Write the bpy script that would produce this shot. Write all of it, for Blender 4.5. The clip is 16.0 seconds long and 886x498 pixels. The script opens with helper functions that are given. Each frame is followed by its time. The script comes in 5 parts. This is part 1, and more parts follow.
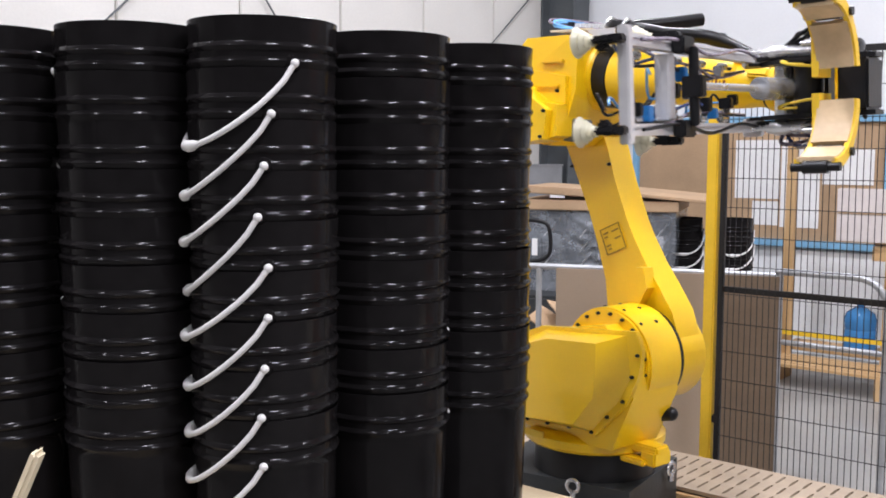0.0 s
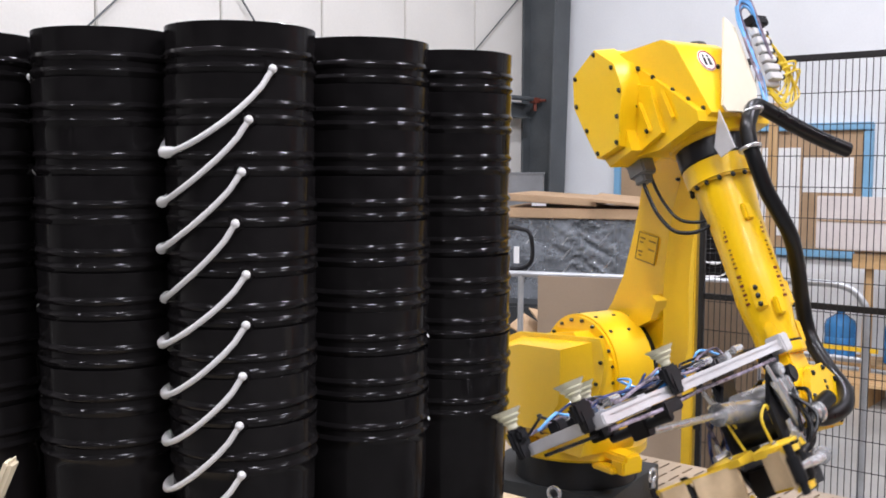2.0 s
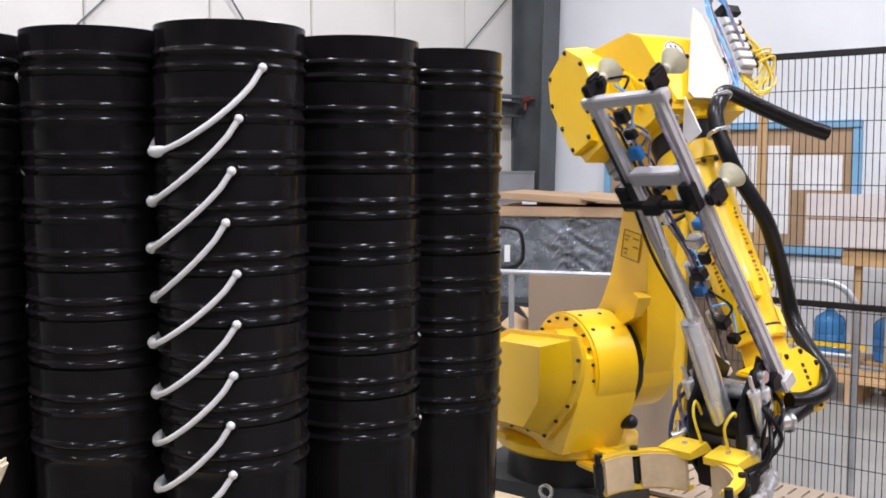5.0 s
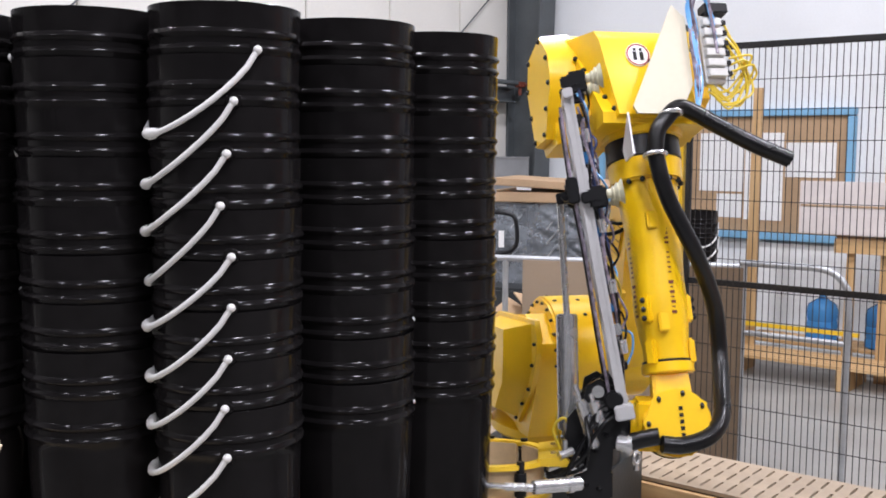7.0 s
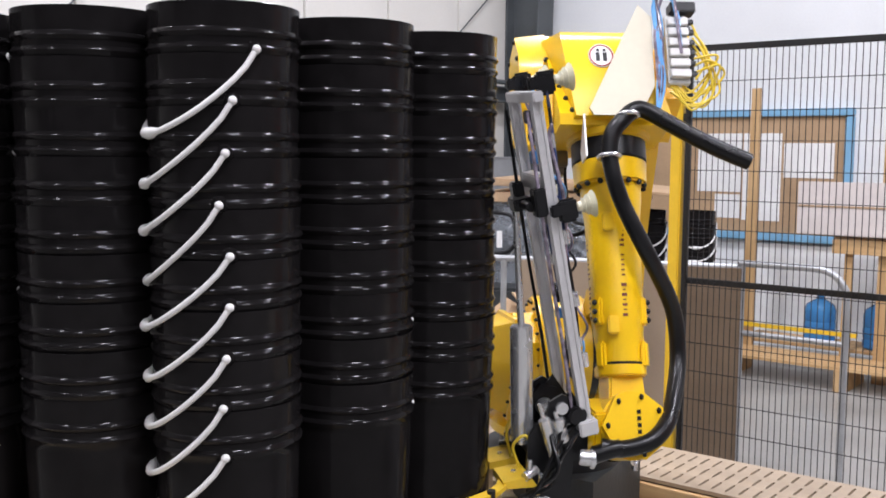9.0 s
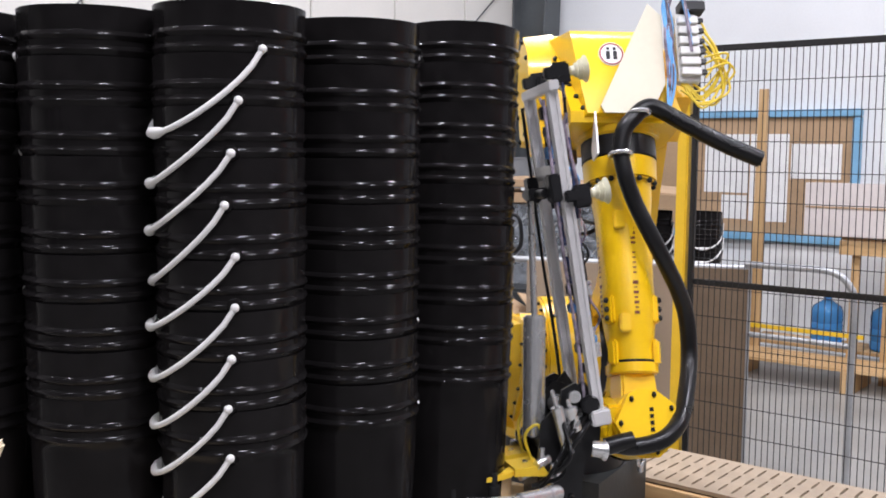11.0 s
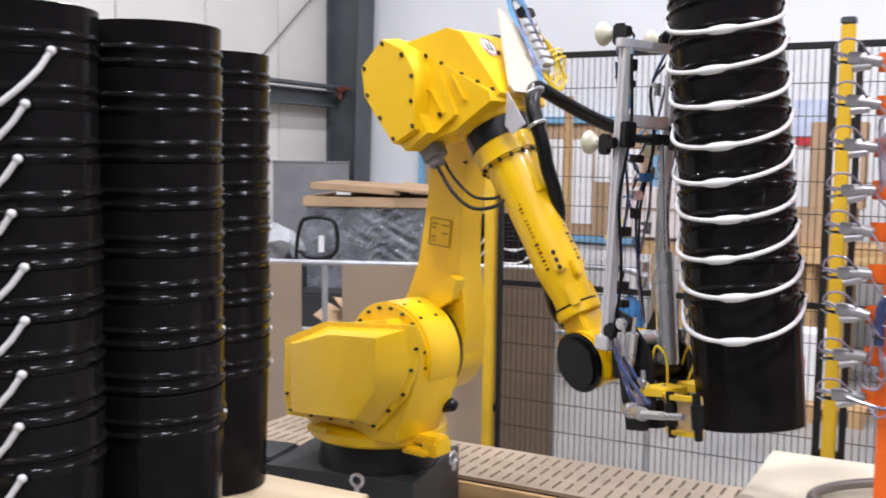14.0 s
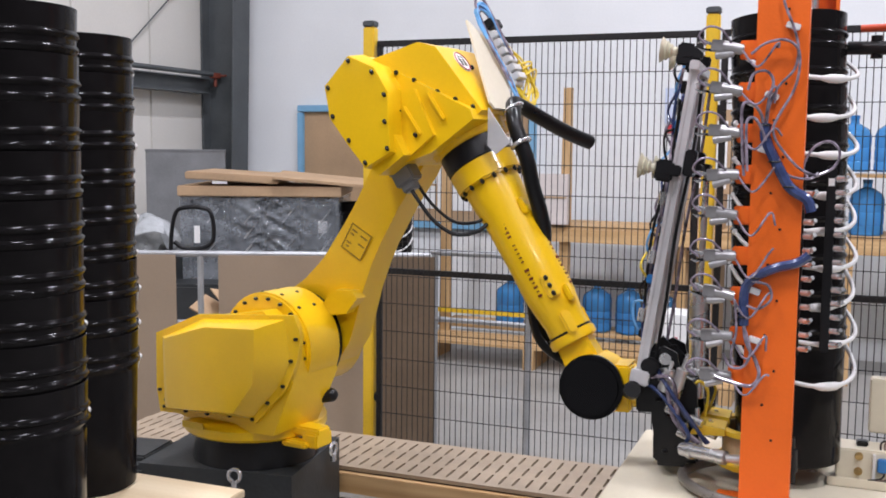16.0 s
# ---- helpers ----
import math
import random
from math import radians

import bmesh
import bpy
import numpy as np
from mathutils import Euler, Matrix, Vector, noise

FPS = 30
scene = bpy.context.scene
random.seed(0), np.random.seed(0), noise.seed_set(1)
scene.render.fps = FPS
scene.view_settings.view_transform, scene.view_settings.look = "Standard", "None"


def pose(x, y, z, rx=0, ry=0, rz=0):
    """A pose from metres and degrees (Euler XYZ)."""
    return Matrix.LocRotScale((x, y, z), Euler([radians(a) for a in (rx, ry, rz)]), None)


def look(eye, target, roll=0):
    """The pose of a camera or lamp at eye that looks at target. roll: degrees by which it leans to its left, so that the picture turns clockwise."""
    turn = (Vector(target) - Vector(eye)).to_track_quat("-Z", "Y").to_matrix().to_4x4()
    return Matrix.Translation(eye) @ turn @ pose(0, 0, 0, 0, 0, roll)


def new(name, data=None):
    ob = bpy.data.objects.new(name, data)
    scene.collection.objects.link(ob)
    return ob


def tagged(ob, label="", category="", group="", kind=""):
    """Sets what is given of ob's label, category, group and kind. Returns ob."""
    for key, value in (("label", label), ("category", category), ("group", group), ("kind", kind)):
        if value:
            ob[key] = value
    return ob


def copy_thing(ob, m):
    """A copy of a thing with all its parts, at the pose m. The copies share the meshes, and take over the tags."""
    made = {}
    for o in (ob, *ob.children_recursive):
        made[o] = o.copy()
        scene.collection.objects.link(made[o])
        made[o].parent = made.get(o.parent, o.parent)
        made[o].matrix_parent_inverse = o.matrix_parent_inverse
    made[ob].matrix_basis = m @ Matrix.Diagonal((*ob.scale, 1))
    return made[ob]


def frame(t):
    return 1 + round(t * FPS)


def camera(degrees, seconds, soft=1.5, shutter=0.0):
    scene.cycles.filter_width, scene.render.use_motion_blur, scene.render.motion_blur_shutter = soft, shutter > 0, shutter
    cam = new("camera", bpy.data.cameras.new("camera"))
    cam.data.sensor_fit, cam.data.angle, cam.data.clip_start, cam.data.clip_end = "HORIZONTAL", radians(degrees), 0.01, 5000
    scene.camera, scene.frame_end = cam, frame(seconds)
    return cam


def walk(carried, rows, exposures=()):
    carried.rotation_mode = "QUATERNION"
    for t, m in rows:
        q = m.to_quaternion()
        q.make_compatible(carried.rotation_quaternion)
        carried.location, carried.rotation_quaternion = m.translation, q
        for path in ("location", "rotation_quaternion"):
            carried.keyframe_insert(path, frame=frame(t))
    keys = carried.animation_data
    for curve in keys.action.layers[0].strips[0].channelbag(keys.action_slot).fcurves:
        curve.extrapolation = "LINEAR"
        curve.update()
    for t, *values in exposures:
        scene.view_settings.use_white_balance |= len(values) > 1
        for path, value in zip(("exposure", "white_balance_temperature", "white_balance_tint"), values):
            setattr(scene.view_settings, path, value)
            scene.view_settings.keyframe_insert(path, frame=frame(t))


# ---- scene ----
# ---------------------------------------------------------------- camera
cam = camera(47.7, 16.0, 1.75, 0.5)
# seconds, place, turn
PATH = [
    (0.0, -0.009, -0.014, 1.609, 84.733, -0.268, 40.177),
    (0.5, -0.004, -0.012, 1.608, 84.911, -0.279, 39.954),
    (1.0, -0.005, -0.009, 1.606, 85.088, -0.259, 39.671),
    (1.5, -0.005, -0.006, 1.604, 85.201, -0.225, 39.398),
    (2.0, -0.005, -0.006, 1.603, 85.256, -0.206, 39.205),
    (2.5, -0.005, -0.006, 1.604, 85.290, -0.160, 39.091),
    (3.0, -0.006, -0.006, 1.603, 85.350, -0.128, 39.019),
    (5.5, -0.007, -0.005, 1.601, 85.059, -0.046, 38.506),
    (6.0, -0.009, -0.004, 1.600, 84.829, -0.106, 38.361),
    (6.5, -0.011, -0.004, 1.599, 84.570, -0.218, 38.299),
    (7.0, -0.011, -0.005, 1.599, 84.383, -0.355, 38.308),
    (7.5, -0.013, -0.005, 1.598, 84.354, -0.371, 38.295),
    (8.0, -0.013, -0.006, 1.598, 84.346, -0.406, 38.242),
    (8.5, -0.013, -0.007, 1.597, 84.440, -0.320, 38.182),
    (9.0, -0.015, -0.004, 1.598, 84.396, -0.427, 38.185),
    (11.5, -0.017, -0.000, 1.599, 84.412, -0.549, 38.579),
    (12.0, -0.016, -0.000, 1.602, 84.528, -0.600, 38.282),
    (12.5, -0.012, -0.005, 1.607, 84.567, -0.719, 37.269),
    (13.0, -0.001, -0.013, 1.604, 84.705, -0.580, 35.099),
    (13.5, 0.011, -0.012, 1.603, 84.762, -0.568, 31.800),
    (14.0, 0.020, 0.003, 1.604, 84.703, -0.686, 28.309),
    (14.5, 0.024, 0.021, 1.600, 84.564, -0.725, 24.444),
    (15.0, 0.024, 0.027, 1.600, 84.450, -0.953, 21.857),
    (15.5, 0.027, 0.035, 1.599, 84.303, -0.757, 21.331),
    (16.0, 0.028, 0.037, 1.599, 84.118, -0.524, 21.630),
]
walk(cam, [(t, pose(x, y, z, rx, ry, rz)) for t, x, y, z, rx, ry, rz in PATH], ((0.0, -0.16), (13.5, -0.16), (14.5, -0.22), (15.2, -0.34), (16.0, -0.40)))

# ---------------------------------------------------------------- light
world = bpy.data.worlds.new("world")
scene.world = world
world.use_nodes = True
world.node_tree.nodes["Background"].inputs[0].default_value = (0.8, 0.9, 1.0, 1)
world.node_tree.nodes["Background"].inputs[1].default_value = 0.02
ROOF = 6.4
LAMPS = [(x, y) for x in (-5.6, -2.4, 0.8, 4.0) for y in (-3.5, 0.5, 4.5)]
for lx, ly in LAMPS:
    light = bpy.data.lights.new("high_bay", "AREA")
    light.shape, light.size, light.size_y = "RECTANGLE", 0.30, 0.9
    light.energy, light.color = {-3.5: 125, 0.5: 215, 4.5: 225}[ly], (0.905, 0.895, 1.0)
    new("high_bay_light", light).matrix_world = pose(lx, ly, ROOF - 0.36)
scene.view_settings.exposure = -0.16

# ---------------------------------------------------------------- materials
def mat(name, color, rough=0.5, metal=0.0, vary=0.12, scale=6.0, bump=0.0, bscale=60.0, rvary=0.1, coat=0.0, island=0.0, tint=None, spec=0.5):
    """A surface with broad stains, fine grain, relief and uneven gloss."""
    m = bpy.data.materials.new(name)
    m.use_nodes = True
    nt = m.node_tree
    N, L = nt.nodes, nt.links
    b = N["Principled BSDF"]
    b.inputs["Metallic"].default_value = metal
    b.inputs["Coat Weight"].default_value = coat
    b.inputs["Specular IOR Level"].default_value = spec
    b.inputs["Coat Roughness"].default_value = 0.08
    co = N.new("ShaderNodeTexCoord")
    big, fine = N.new("ShaderNodeTexNoise"), N.new("ShaderNodeTexNoise")
    big.inputs["Scale"].default_value, big.inputs["Detail"].default_value = scale, 6
    fine.inputs["Scale"].default_value, fine.inputs["Detail"].default_value = bscale, 4
    for n in (big, fine):
        L.new(co.outputs["Object"], n.inputs["Vector"])
    add = N.new("ShaderNodeMath")
    add.operation = "MULTIPLY_ADD"
    add.inputs[1].default_value = 0.35
    L.new(fine.outputs["Fac"], add.inputs[0])
    L.new(big.outputs["Fac"], add.inputs[2])
    ramp = N.new("ShaderNodeValToRGB")
    dark = tuple(c * (1 - vary * 1.6) for c in color)
    light_c = tuple(min(1, c * (1 + vary)) for c in (tint or color))
    ramp.color_ramp.elements[0].position, ramp.color_ramp.elements[1].position = 0.42, 0.92
    ramp.color_ramp.elements[0].color, ramp.color_ramp.elements[1].color = (*dark, 1), (*light_c, 1)
    L.new(add.outputs[0], ramp.inputs[0])
    out = ramp.outputs[0]
    if island:
        info, hsv = N.new("ShaderNodeObjectInfo"), N.new("ShaderNodeHueSaturation")
        rng = N.new("ShaderNodeMapRange")
        rng.inputs["To Min"].default_value, rng.inputs["To Max"].default_value = 1 - island, 1 + island
        L.new(info.outputs["Random"], rng.inputs["Value"])
        L.new(rng.outputs[0], hsv.inputs["Value"])
        L.new(out, hsv.inputs["Color"])
        out = hsv.outputs[0]
    L.new(out, b.inputs["Base Color"])
    rr = N.new("ShaderNodeMapRange")
    rr.inputs["To Min"].default_value, rr.inputs["To Max"].default_value = max(0.02, rough - rvary), min(1, rough + rvary)
    L.new(big.outputs["Fac"], rr.inputs["Value"])
    L.new(rr.outputs[0], b.inputs["Roughness"])
    if bump:
        bp = N.new("ShaderNodeBump")
        bp.inputs["Strength"].default_value, bp.inputs["Distance"].default_value = bump, 0.004
        L.new(fine.outputs["Fac"], bp.inputs["Height"])
        L.new(bp.outputs[0], b.inputs["Normal"])
    return m


def wood_mat(name, color, dark, along=0, rough=0.6, scale=1.0, island=0.1):
    """Sawn timber with grain along one axis."""
    m = mat(name, color, rough, island=island, bump=0.25, bscale=90)
    nt = m.node_tree
    N, L = nt.nodes, nt.links
    co, mp = N.new("ShaderNodeTexCoord"), N.new("ShaderNodeMapping")
    stretch = [26 * scale] * 3
    stretch[along] = 1.6 * scale
    mp.inputs["Scale"].default_value = stretch
    grain, ramp = N.new("ShaderNodeTexNoise"), N.new("ShaderNodeValToRGB")
    grain.inputs["Scale"].default_value, grain.inputs["Detail"].default_value, grain.inputs["Distortion"].default_value = 1.0, 5, 0.6
    ramp.color_ramp.elements[0].position, ramp.color_ramp.elements[1].position = 0.34, 0.66
    ramp.color_ramp.elements[0].color, ramp.color_ramp.elements[1].color = (*dark, 1), (*color, 1)
    L.new(co.outputs["Object"], mp.inputs["Vector"])
    L.new(mp.outputs[0], grain.inputs["Vector"])
    L.new(grain.outputs["Fac"], ramp.inputs[0])
    b = N["Principled BSDF"]
    goal = b.inputs["Base Color"]
    if island:
        goal = goal.links[0].from_node.inputs["Color"]
    L.new(ramp.outputs[0], goal)
    return m


YELLOW = mat("robot_yellow_paint", (0.84, 0.515, 0.004), 0.34, vary=0.05, scale=3, bump=0.05, bscale=140, coat=0.25)
POST_YELLOW = mat("safety_yellow_paint", (0.80, 0.52, 0.03), 0.45, vary=0.08, scale=4, bump=0.1, bscale=90)
PAIL_BLACK = mat("pail_black_steel", (0.0092, 0.0083, 0.0085), 0.135, vary=0.22, scale=9, bump=0.045, bscale=32, rvary=0.045, spec=0.085)
PAIL_IN = mat("pail_inside_grey", (0.05, 0.05, 0.05), 0.4)
WHITE_PLASTIC = mat("handle_white_plastic", (0.72, 0.71, 0.69), 0.38, vary=0.05)
WIRE_STEEL = mat("galvanised_wire", (0.55, 0.56, 0.57), 0.35, 0.9)
BLACK = mat("black_plastic", (0.010, 0.010, 0.011), 0.34, vary=0.2, bump=0.08, spec=0.3)
RUBBER = mat("black_rubber_hose", (0.007, 0.007, 0.0075), 0.30, vary=0.25, bump=0.06, bscale=120, spec=0.28)
CHARCOAL = mat("charcoal_cast_iron", (0.028, 0.031, 0.032), 0.5, vary=0.25, scale=5, bump=0.25, bscale=70)
ALU = mat("aluminium_profile", (0.66, 0.65, 0.65), 0.32, 0.35, vary=0.08, bump=0.05)
STEEL = mat("bright_steel", (0.66, 0.66, 0.66), 0.26, 0.75, vary=0.1)
ORANGE = mat("orange_powder_coat", (0.80, 0.135, 0.008), 0.42, vary=0.06, scale=5, bump=0.12, bscale=160)
FENCE_BLACK = mat("fence_black_coat", (0.010, 0.010, 0.011), 0.5, vary=0.1)
CONCRETE = mat("polished_concrete", (0.29, 0.284, 0.264), 0.34, vary=0.17, scale=1.9, bump=0.12, bscale=45, rvary=0.16)
CLADDING = mat("cream_wall_cladding", (0.71, 0.69, 0.64), 0.55, vary=0.06, scale=0.8, bump=0.06)
WALL_WHITE = mat("white_painted_wall", (0.74, 0.76, 0.77), 0.6, vary=0.05, scale=1.2, bump=0.08)
# dark tone for the unseen hall surfaces, so the pails reflect little
UNSEEN_DARK = mat("dark_hall_cladding", (0.16, 0.16, 0.16), 0.8, vary=0.2, scale=0.8)
STRUCT_STEEL = mat("dark_grey_structural_steel", (0.085, 0.095, 0.10), 0.5, vary=0.2, scale=3, bump=0.12)
CARD = mat("brown_cardboard", (0.43, 0.29, 0.17), 0.8, vary=0.12, scale=3, bump=0.15, bscale=60)
CARD_GREY = mat("grey_brown_chipboard", (0.31, 0.235, 0.165), 0.75, vary=0.08, scale=2, bump=0.1, bscale=120)
# dark brown that paints the shade seen through the belt slots
SLOT_SHADE = mat("belt_slot_shadow", (0.05, 0.04, 0.035), 0.7)
PINE = wood_mat("pine_timber", (0.60, 0.40, 0.20), (0.43, 0.26, 0.11), 2)
PINE_X = wood_mat("pine_timber_lengthwise", (0.60, 0.40, 0.20), (0.43, 0.26, 0.11), 0)
PLY = wood_mat("birch_plywood", (0.66, 0.55, 0.38), (0.56, 0.44, 0.28), 0, 0.5, 0.6, 0.03)
CREAM = mat("cream_painted_sheet", (0.66, 0.60, 0.46), 0.45, vary=0.05, scale=3)
BLUE_FRAME = mat("light_blue_paint", (0.20, 0.42, 0.62), 0.5, vary=0.08)
BLUE_DARK = mat("blue_plastic", (0.02, 0.16, 0.42), 0.35, vary=0.1)
PAPER = mat("white_paper", (0.78, 0.78, 0.77), 0.7, vary=0.04)


# ---------------------------------------------------------------- mesh helpers
def part(name, bm, material, parent=None, label="", smooth=40, bevel=0.0, at=None):
    if bevel:
        hard = [e for e in bm.edges if len(e.link_faces) == 2 and e.calc_face_angle(0) > 0.5]
        bmesh.ops.bevel(bm, geom=hard, offset=bevel, segments=2, affect="EDGES", clamp_overlap=True)
    bmesh.ops.recalc_face_normals(bm, faces=bm.faces)
    me = bpy.data.meshes.new(name)
    for f in bm.faces:
        f.smooth = True
    for e in bm.edges:
        if len(e.link_faces) == 2 and e.calc_face_angle(0) > radians(smooth):
            e.smooth = False
    bm.to_mesh(me)
    bm.free()
    for m in material if isinstance(material, (list, tuple)) else [material]:
        me.materials.append(m)
    ob = new(name, me)
    if parent:
        ob.parent = parent
    if at is not None:
        ob.matrix_basis = at
    if label:
        ob["label"] = label
    return ob


def again(ob, parent, at):
    """One more object on the same mesh."""
    o = new(ob.name.split(".")[0], ob.data)
    o.parent = parent
    o.matrix_basis = at
    return o


def thing(name, at, label, category, group="", kind=""):
    e = new(name)
    e.empty_display_size = 0.1
    e.matrix_basis = at
    return tagged(e, label, category, group, kind)


def box(bm, c, s, m=None):
    g = bmesh.ops.create_cube(bm, size=1.0, matrix=(m or Matrix()) @ Matrix.Translation(c) @ Matrix.Diagonal((*s, 1)))
    return g["verts"]


def rod(bm, a, b, r, r2=None, seg=16, caps=True):
    a, b = Vector(a), Vector(b)
    d = b - a
    m = Matrix.Translation((a + b) / 2) @ d.to_track_quat("Z", "Y").to_matrix().to_4x4()
    return bmesh.ops.create_cone(bm, cap_ends=caps, segments=seg, radius1=r, radius2=r if r2 is None else r2, depth=d.length, matrix=m)["verts"]


def ball(bm, c, r, s=(1, 1, 1), seg=14):
    return bmesh.ops.create_uvsphere(bm, u_segments=seg, v_segments=seg // 2 + 1, radius=r, matrix=Matrix.Translation(c) @ Matrix.Diagonal((*s, 1)))["verts"]


def lathe(bm, profile, seg=40, m=None, close=False):
    """Turn a profile of (radius, height) about z."""
    m = m or Matrix()
    rings = []
    for r, z in profile:
        rings.append([bm.verts.new(m @ Vector((r * math.cos(2 * math.pi * i / seg), r * math.sin(2 * math.pi * i / seg), z))) for i in range(seg)])
    for a, b in zip(rings, rings[1:]):
        for i in range(seg):
            bm.faces.new((a[i], a[(i + 1) % seg], b[(i + 1) % seg], b[i]))
    if close:
        bm.faces.new(rings[0][::-1])
        bm.faces.new(rings[-1])


def prism(bm, outline, y0, y1, m=None):
    """Extrude an (x, z) outline from y0 to y1."""
    m = m or Matrix()
    a = [bm.verts.new(m @ Vector((x, y0, z))) for x, z in outline]
    b = [bm.verts.new(m @ Vector((x, y1, z))) for x, z in outline]
    n = len(a)
    for i in range(n):
        bm.faces.new((a[i], a[(i + 1) % n], b[(i + 1) % n], b[i]))
    bm.faces.new(a[::-1])
    bm.faces.new(b)


def spline(points, steps=8):
    """A smooth line through the points."""
    p = [Vector(q) for q in points]
    p = [2 * p[0] - p[1]] + p + [2 * p[-1] - p[-2]]
    out = []
    for i in range(1, len(p) - 2):
        a, b, c, d = p[i - 1:i + 3]
        for k in range(steps):
            t = k / steps
            out.append(0.5 * ((2 * b) + (c - a) * t + (2 * a - 5 * b + 4 * c - d) * t * t + (3 * b - a - 3 * c + d) * t ** 3))
    out.append(p[-2])
    return out


def hose(bm, points, r, seg=10, steps=8, radii=None):
    """A round hose along a smooth line."""
    line = spline(points, steps) if steps > 1 else [Vector(q) for q in points]
    rings = []
    up = Vector((0.31, 0.17, 0.93))
    for i, q in enumerate(line):
        d = (line[min(i + 1, len(line) - 1)] - line[max(i - 1, 0)]).normalized()
        u = (up - d * up.dot(d)).normalized()
        v = d.cross(u)
        up = u
        rr = r if radii is None else radii(i / (len(line) - 1))
        rings.append([bm.verts.new(q + rr * (math.cos(2 * math.pi * k / seg) * u + math.sin(2 * math.pi * k / seg) * v)) for k in range(seg)])
    for a, b in zip(rings, rings[1:]):
        for k in range(seg):
            bm.faces.new((a[k], a[(k + 1) % seg], b[(k + 1) % seg], b[k]))
    bm.faces.new(rings[0][::-1])
    bm.faces.new(rings[-1])


def ring(bm, m, R, r, seg=20, sub=8):
    rows = []
    for i in range(seg):
        a = 2 * math.pi * i / seg
        rows.append([bm.verts.new(m @ Vector(((R + r * math.cos(2 * math.pi * k / sub)) * math.cos(a), r * math.sin(2 * math.pi * k / sub), (R + r * math.cos(2 * math.pi * k / sub)) * math.sin(a)))) for k in range(sub)])
    for i in range(seg):
        a, b = rows[i], rows[(i + 1) % seg]
        for k in range(sub):
            bm.faces.new((a[k], a[(k + 1) % sub], b[(k + 1) % sub], b[k]))


# ---------------------------------------------------------------- the building
WX, WY = -5.5, 8.2
bm = bmesh.new(); box(bm, (1.0, 1.0, -0.1), (16, 18, 0.2))
tagged(part("floor", bm, CONCRETE), "grey polished concrete factory floor with scuffs", "floor", kind="structure")
# unseen ceiling, added to close the hall and kept dark against bounce light
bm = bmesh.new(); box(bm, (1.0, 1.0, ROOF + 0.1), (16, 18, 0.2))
tagged(part("ceiling", bm, UNSEEN_DARK), "unseen dark ceiling added to close the hall and dim reflections", "ceiling", kind="structure")
bm = bmesh.new(); box(bm, (1.0, WY + 0.1, ROOF / 2), (16, 0.2, ROOF))
tagged(part("wall_north", bm, WALL_WHITE), "plain white painted partition wall", "wall", kind="structure")
# unseen east and south walls, added dark to keep the pails' reflections low
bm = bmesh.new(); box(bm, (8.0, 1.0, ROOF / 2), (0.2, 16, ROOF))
tagged(part("wall_east", bm, UNSEEN_DARK), "unseen dark wall added to close the hall and dim reflections", "wall", kind="structure")
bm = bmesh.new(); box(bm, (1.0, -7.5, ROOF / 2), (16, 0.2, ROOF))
tagged(part("wall_south", bm, UNSEEN_DARK), "unseen dark wall added to close the hall and dim reflections", "wall", kind="structure")
bm = bmesh.new(); box(bm, (WX - 0.13, 1.0, ROOF / 2), (0.2, 16, ROOF))
west = tagged(part("wall_west", bm, CLADDING), "cream insulated cladding wall with vertical seams", "wall", kind="structure")
first = None
for i in range(16):
    py = 7.65 - i * 0.94
    if first is None:
        bm = bmesh.new(); box(bm, (0, 0, 0), (0.028, 0.928, ROOF - 0.02))
        first = part("panel", bm, CLADDING, west, bevel=0.006, at=pose(WX - 0.016, py, ROOF / 2))
    else:
        again(first, west, pose(WX - 0.016, py, ROOF / 2))


def ibeam(bm, length, w, h, tw=0.012, m=None):
    """A steel I section along x."""
    for s in (-1, 1):
        box(bm, (0, 0, s * (h - tw) / 2), (length, w, tw), m)
    box(bm, (0, 0, 0), (length, tw, h - 2 * tw), m)


# tapered portal column at the corner, girts and wind bracing on the west wall
col = thing("steel_column", pose(WX + 0.02, WY - 0.32, 0), "dark grey tapered structural steel column against the wall", "column", kind="structure")
bm = bmesh.new(); prism(bm, [(0.0, 0), (0.26, 0), (0.42, ROOF), (0.0, ROOF)], 0.13, 0.15)
part("web", bm, STRUCT_STEEL, col)
bm = bmesh.new(); prism(bm, [(0.26, 0), (0.278, 0), (0.438, ROOF), (0.42, ROOF)], 0.02, 0.28)
part("flange", bm, STRUCT_STEEL, col)
bm = bmesh.new(); box(bm, (-0.003, 0.15, ROOF / 2), (0.02, 0.26, ROOF))
part("flange", bm, STRUCT_STEEL, col)
bm = bmesh.new(); box(bm, (0.13, -0.02, 0.78), (0.16, 0.06, 1.5))
part("cover_plate", bm, BLACK, col, bevel=0.006)
for gz, ln in ((2.12, 13.0), (4.2, 13.0)):
    bm = bmesh.new(); ibeam(bm, ln, 0.16, 0.14, 0.01)
    tagged(part("girt", bm, STRUCT_STEEL, at=pose(WX + 0.08, WY - 0.36 - ln / 2, gz, 0, 0, 90)), "grey steel wall girt running along the cladding", "beam", kind="structure")
bm = bmesh.new(); hose(bm, [(WX + 0.14, 8.0, 2.23), (WX + 0.14, 5.0, 2.23), (WX + 0.14, -4.0, 2.23)], 0.022, 10, 2)
pipe = tagged(part("conduit_pipe", bm, STRUCT_STEEL), "dark steel conduit pipe clipped above the girt", "pipe")
bm = bmesh.new(); box(bm, (0, 0, 0), (0.06, 0.10, 0.05)); rod(bm, (0, 0.03, 0), (0.1, 0.03, 0), 0.012); rod(bm, (0, 0, -0.1), (0, 0, 0), 0.016)
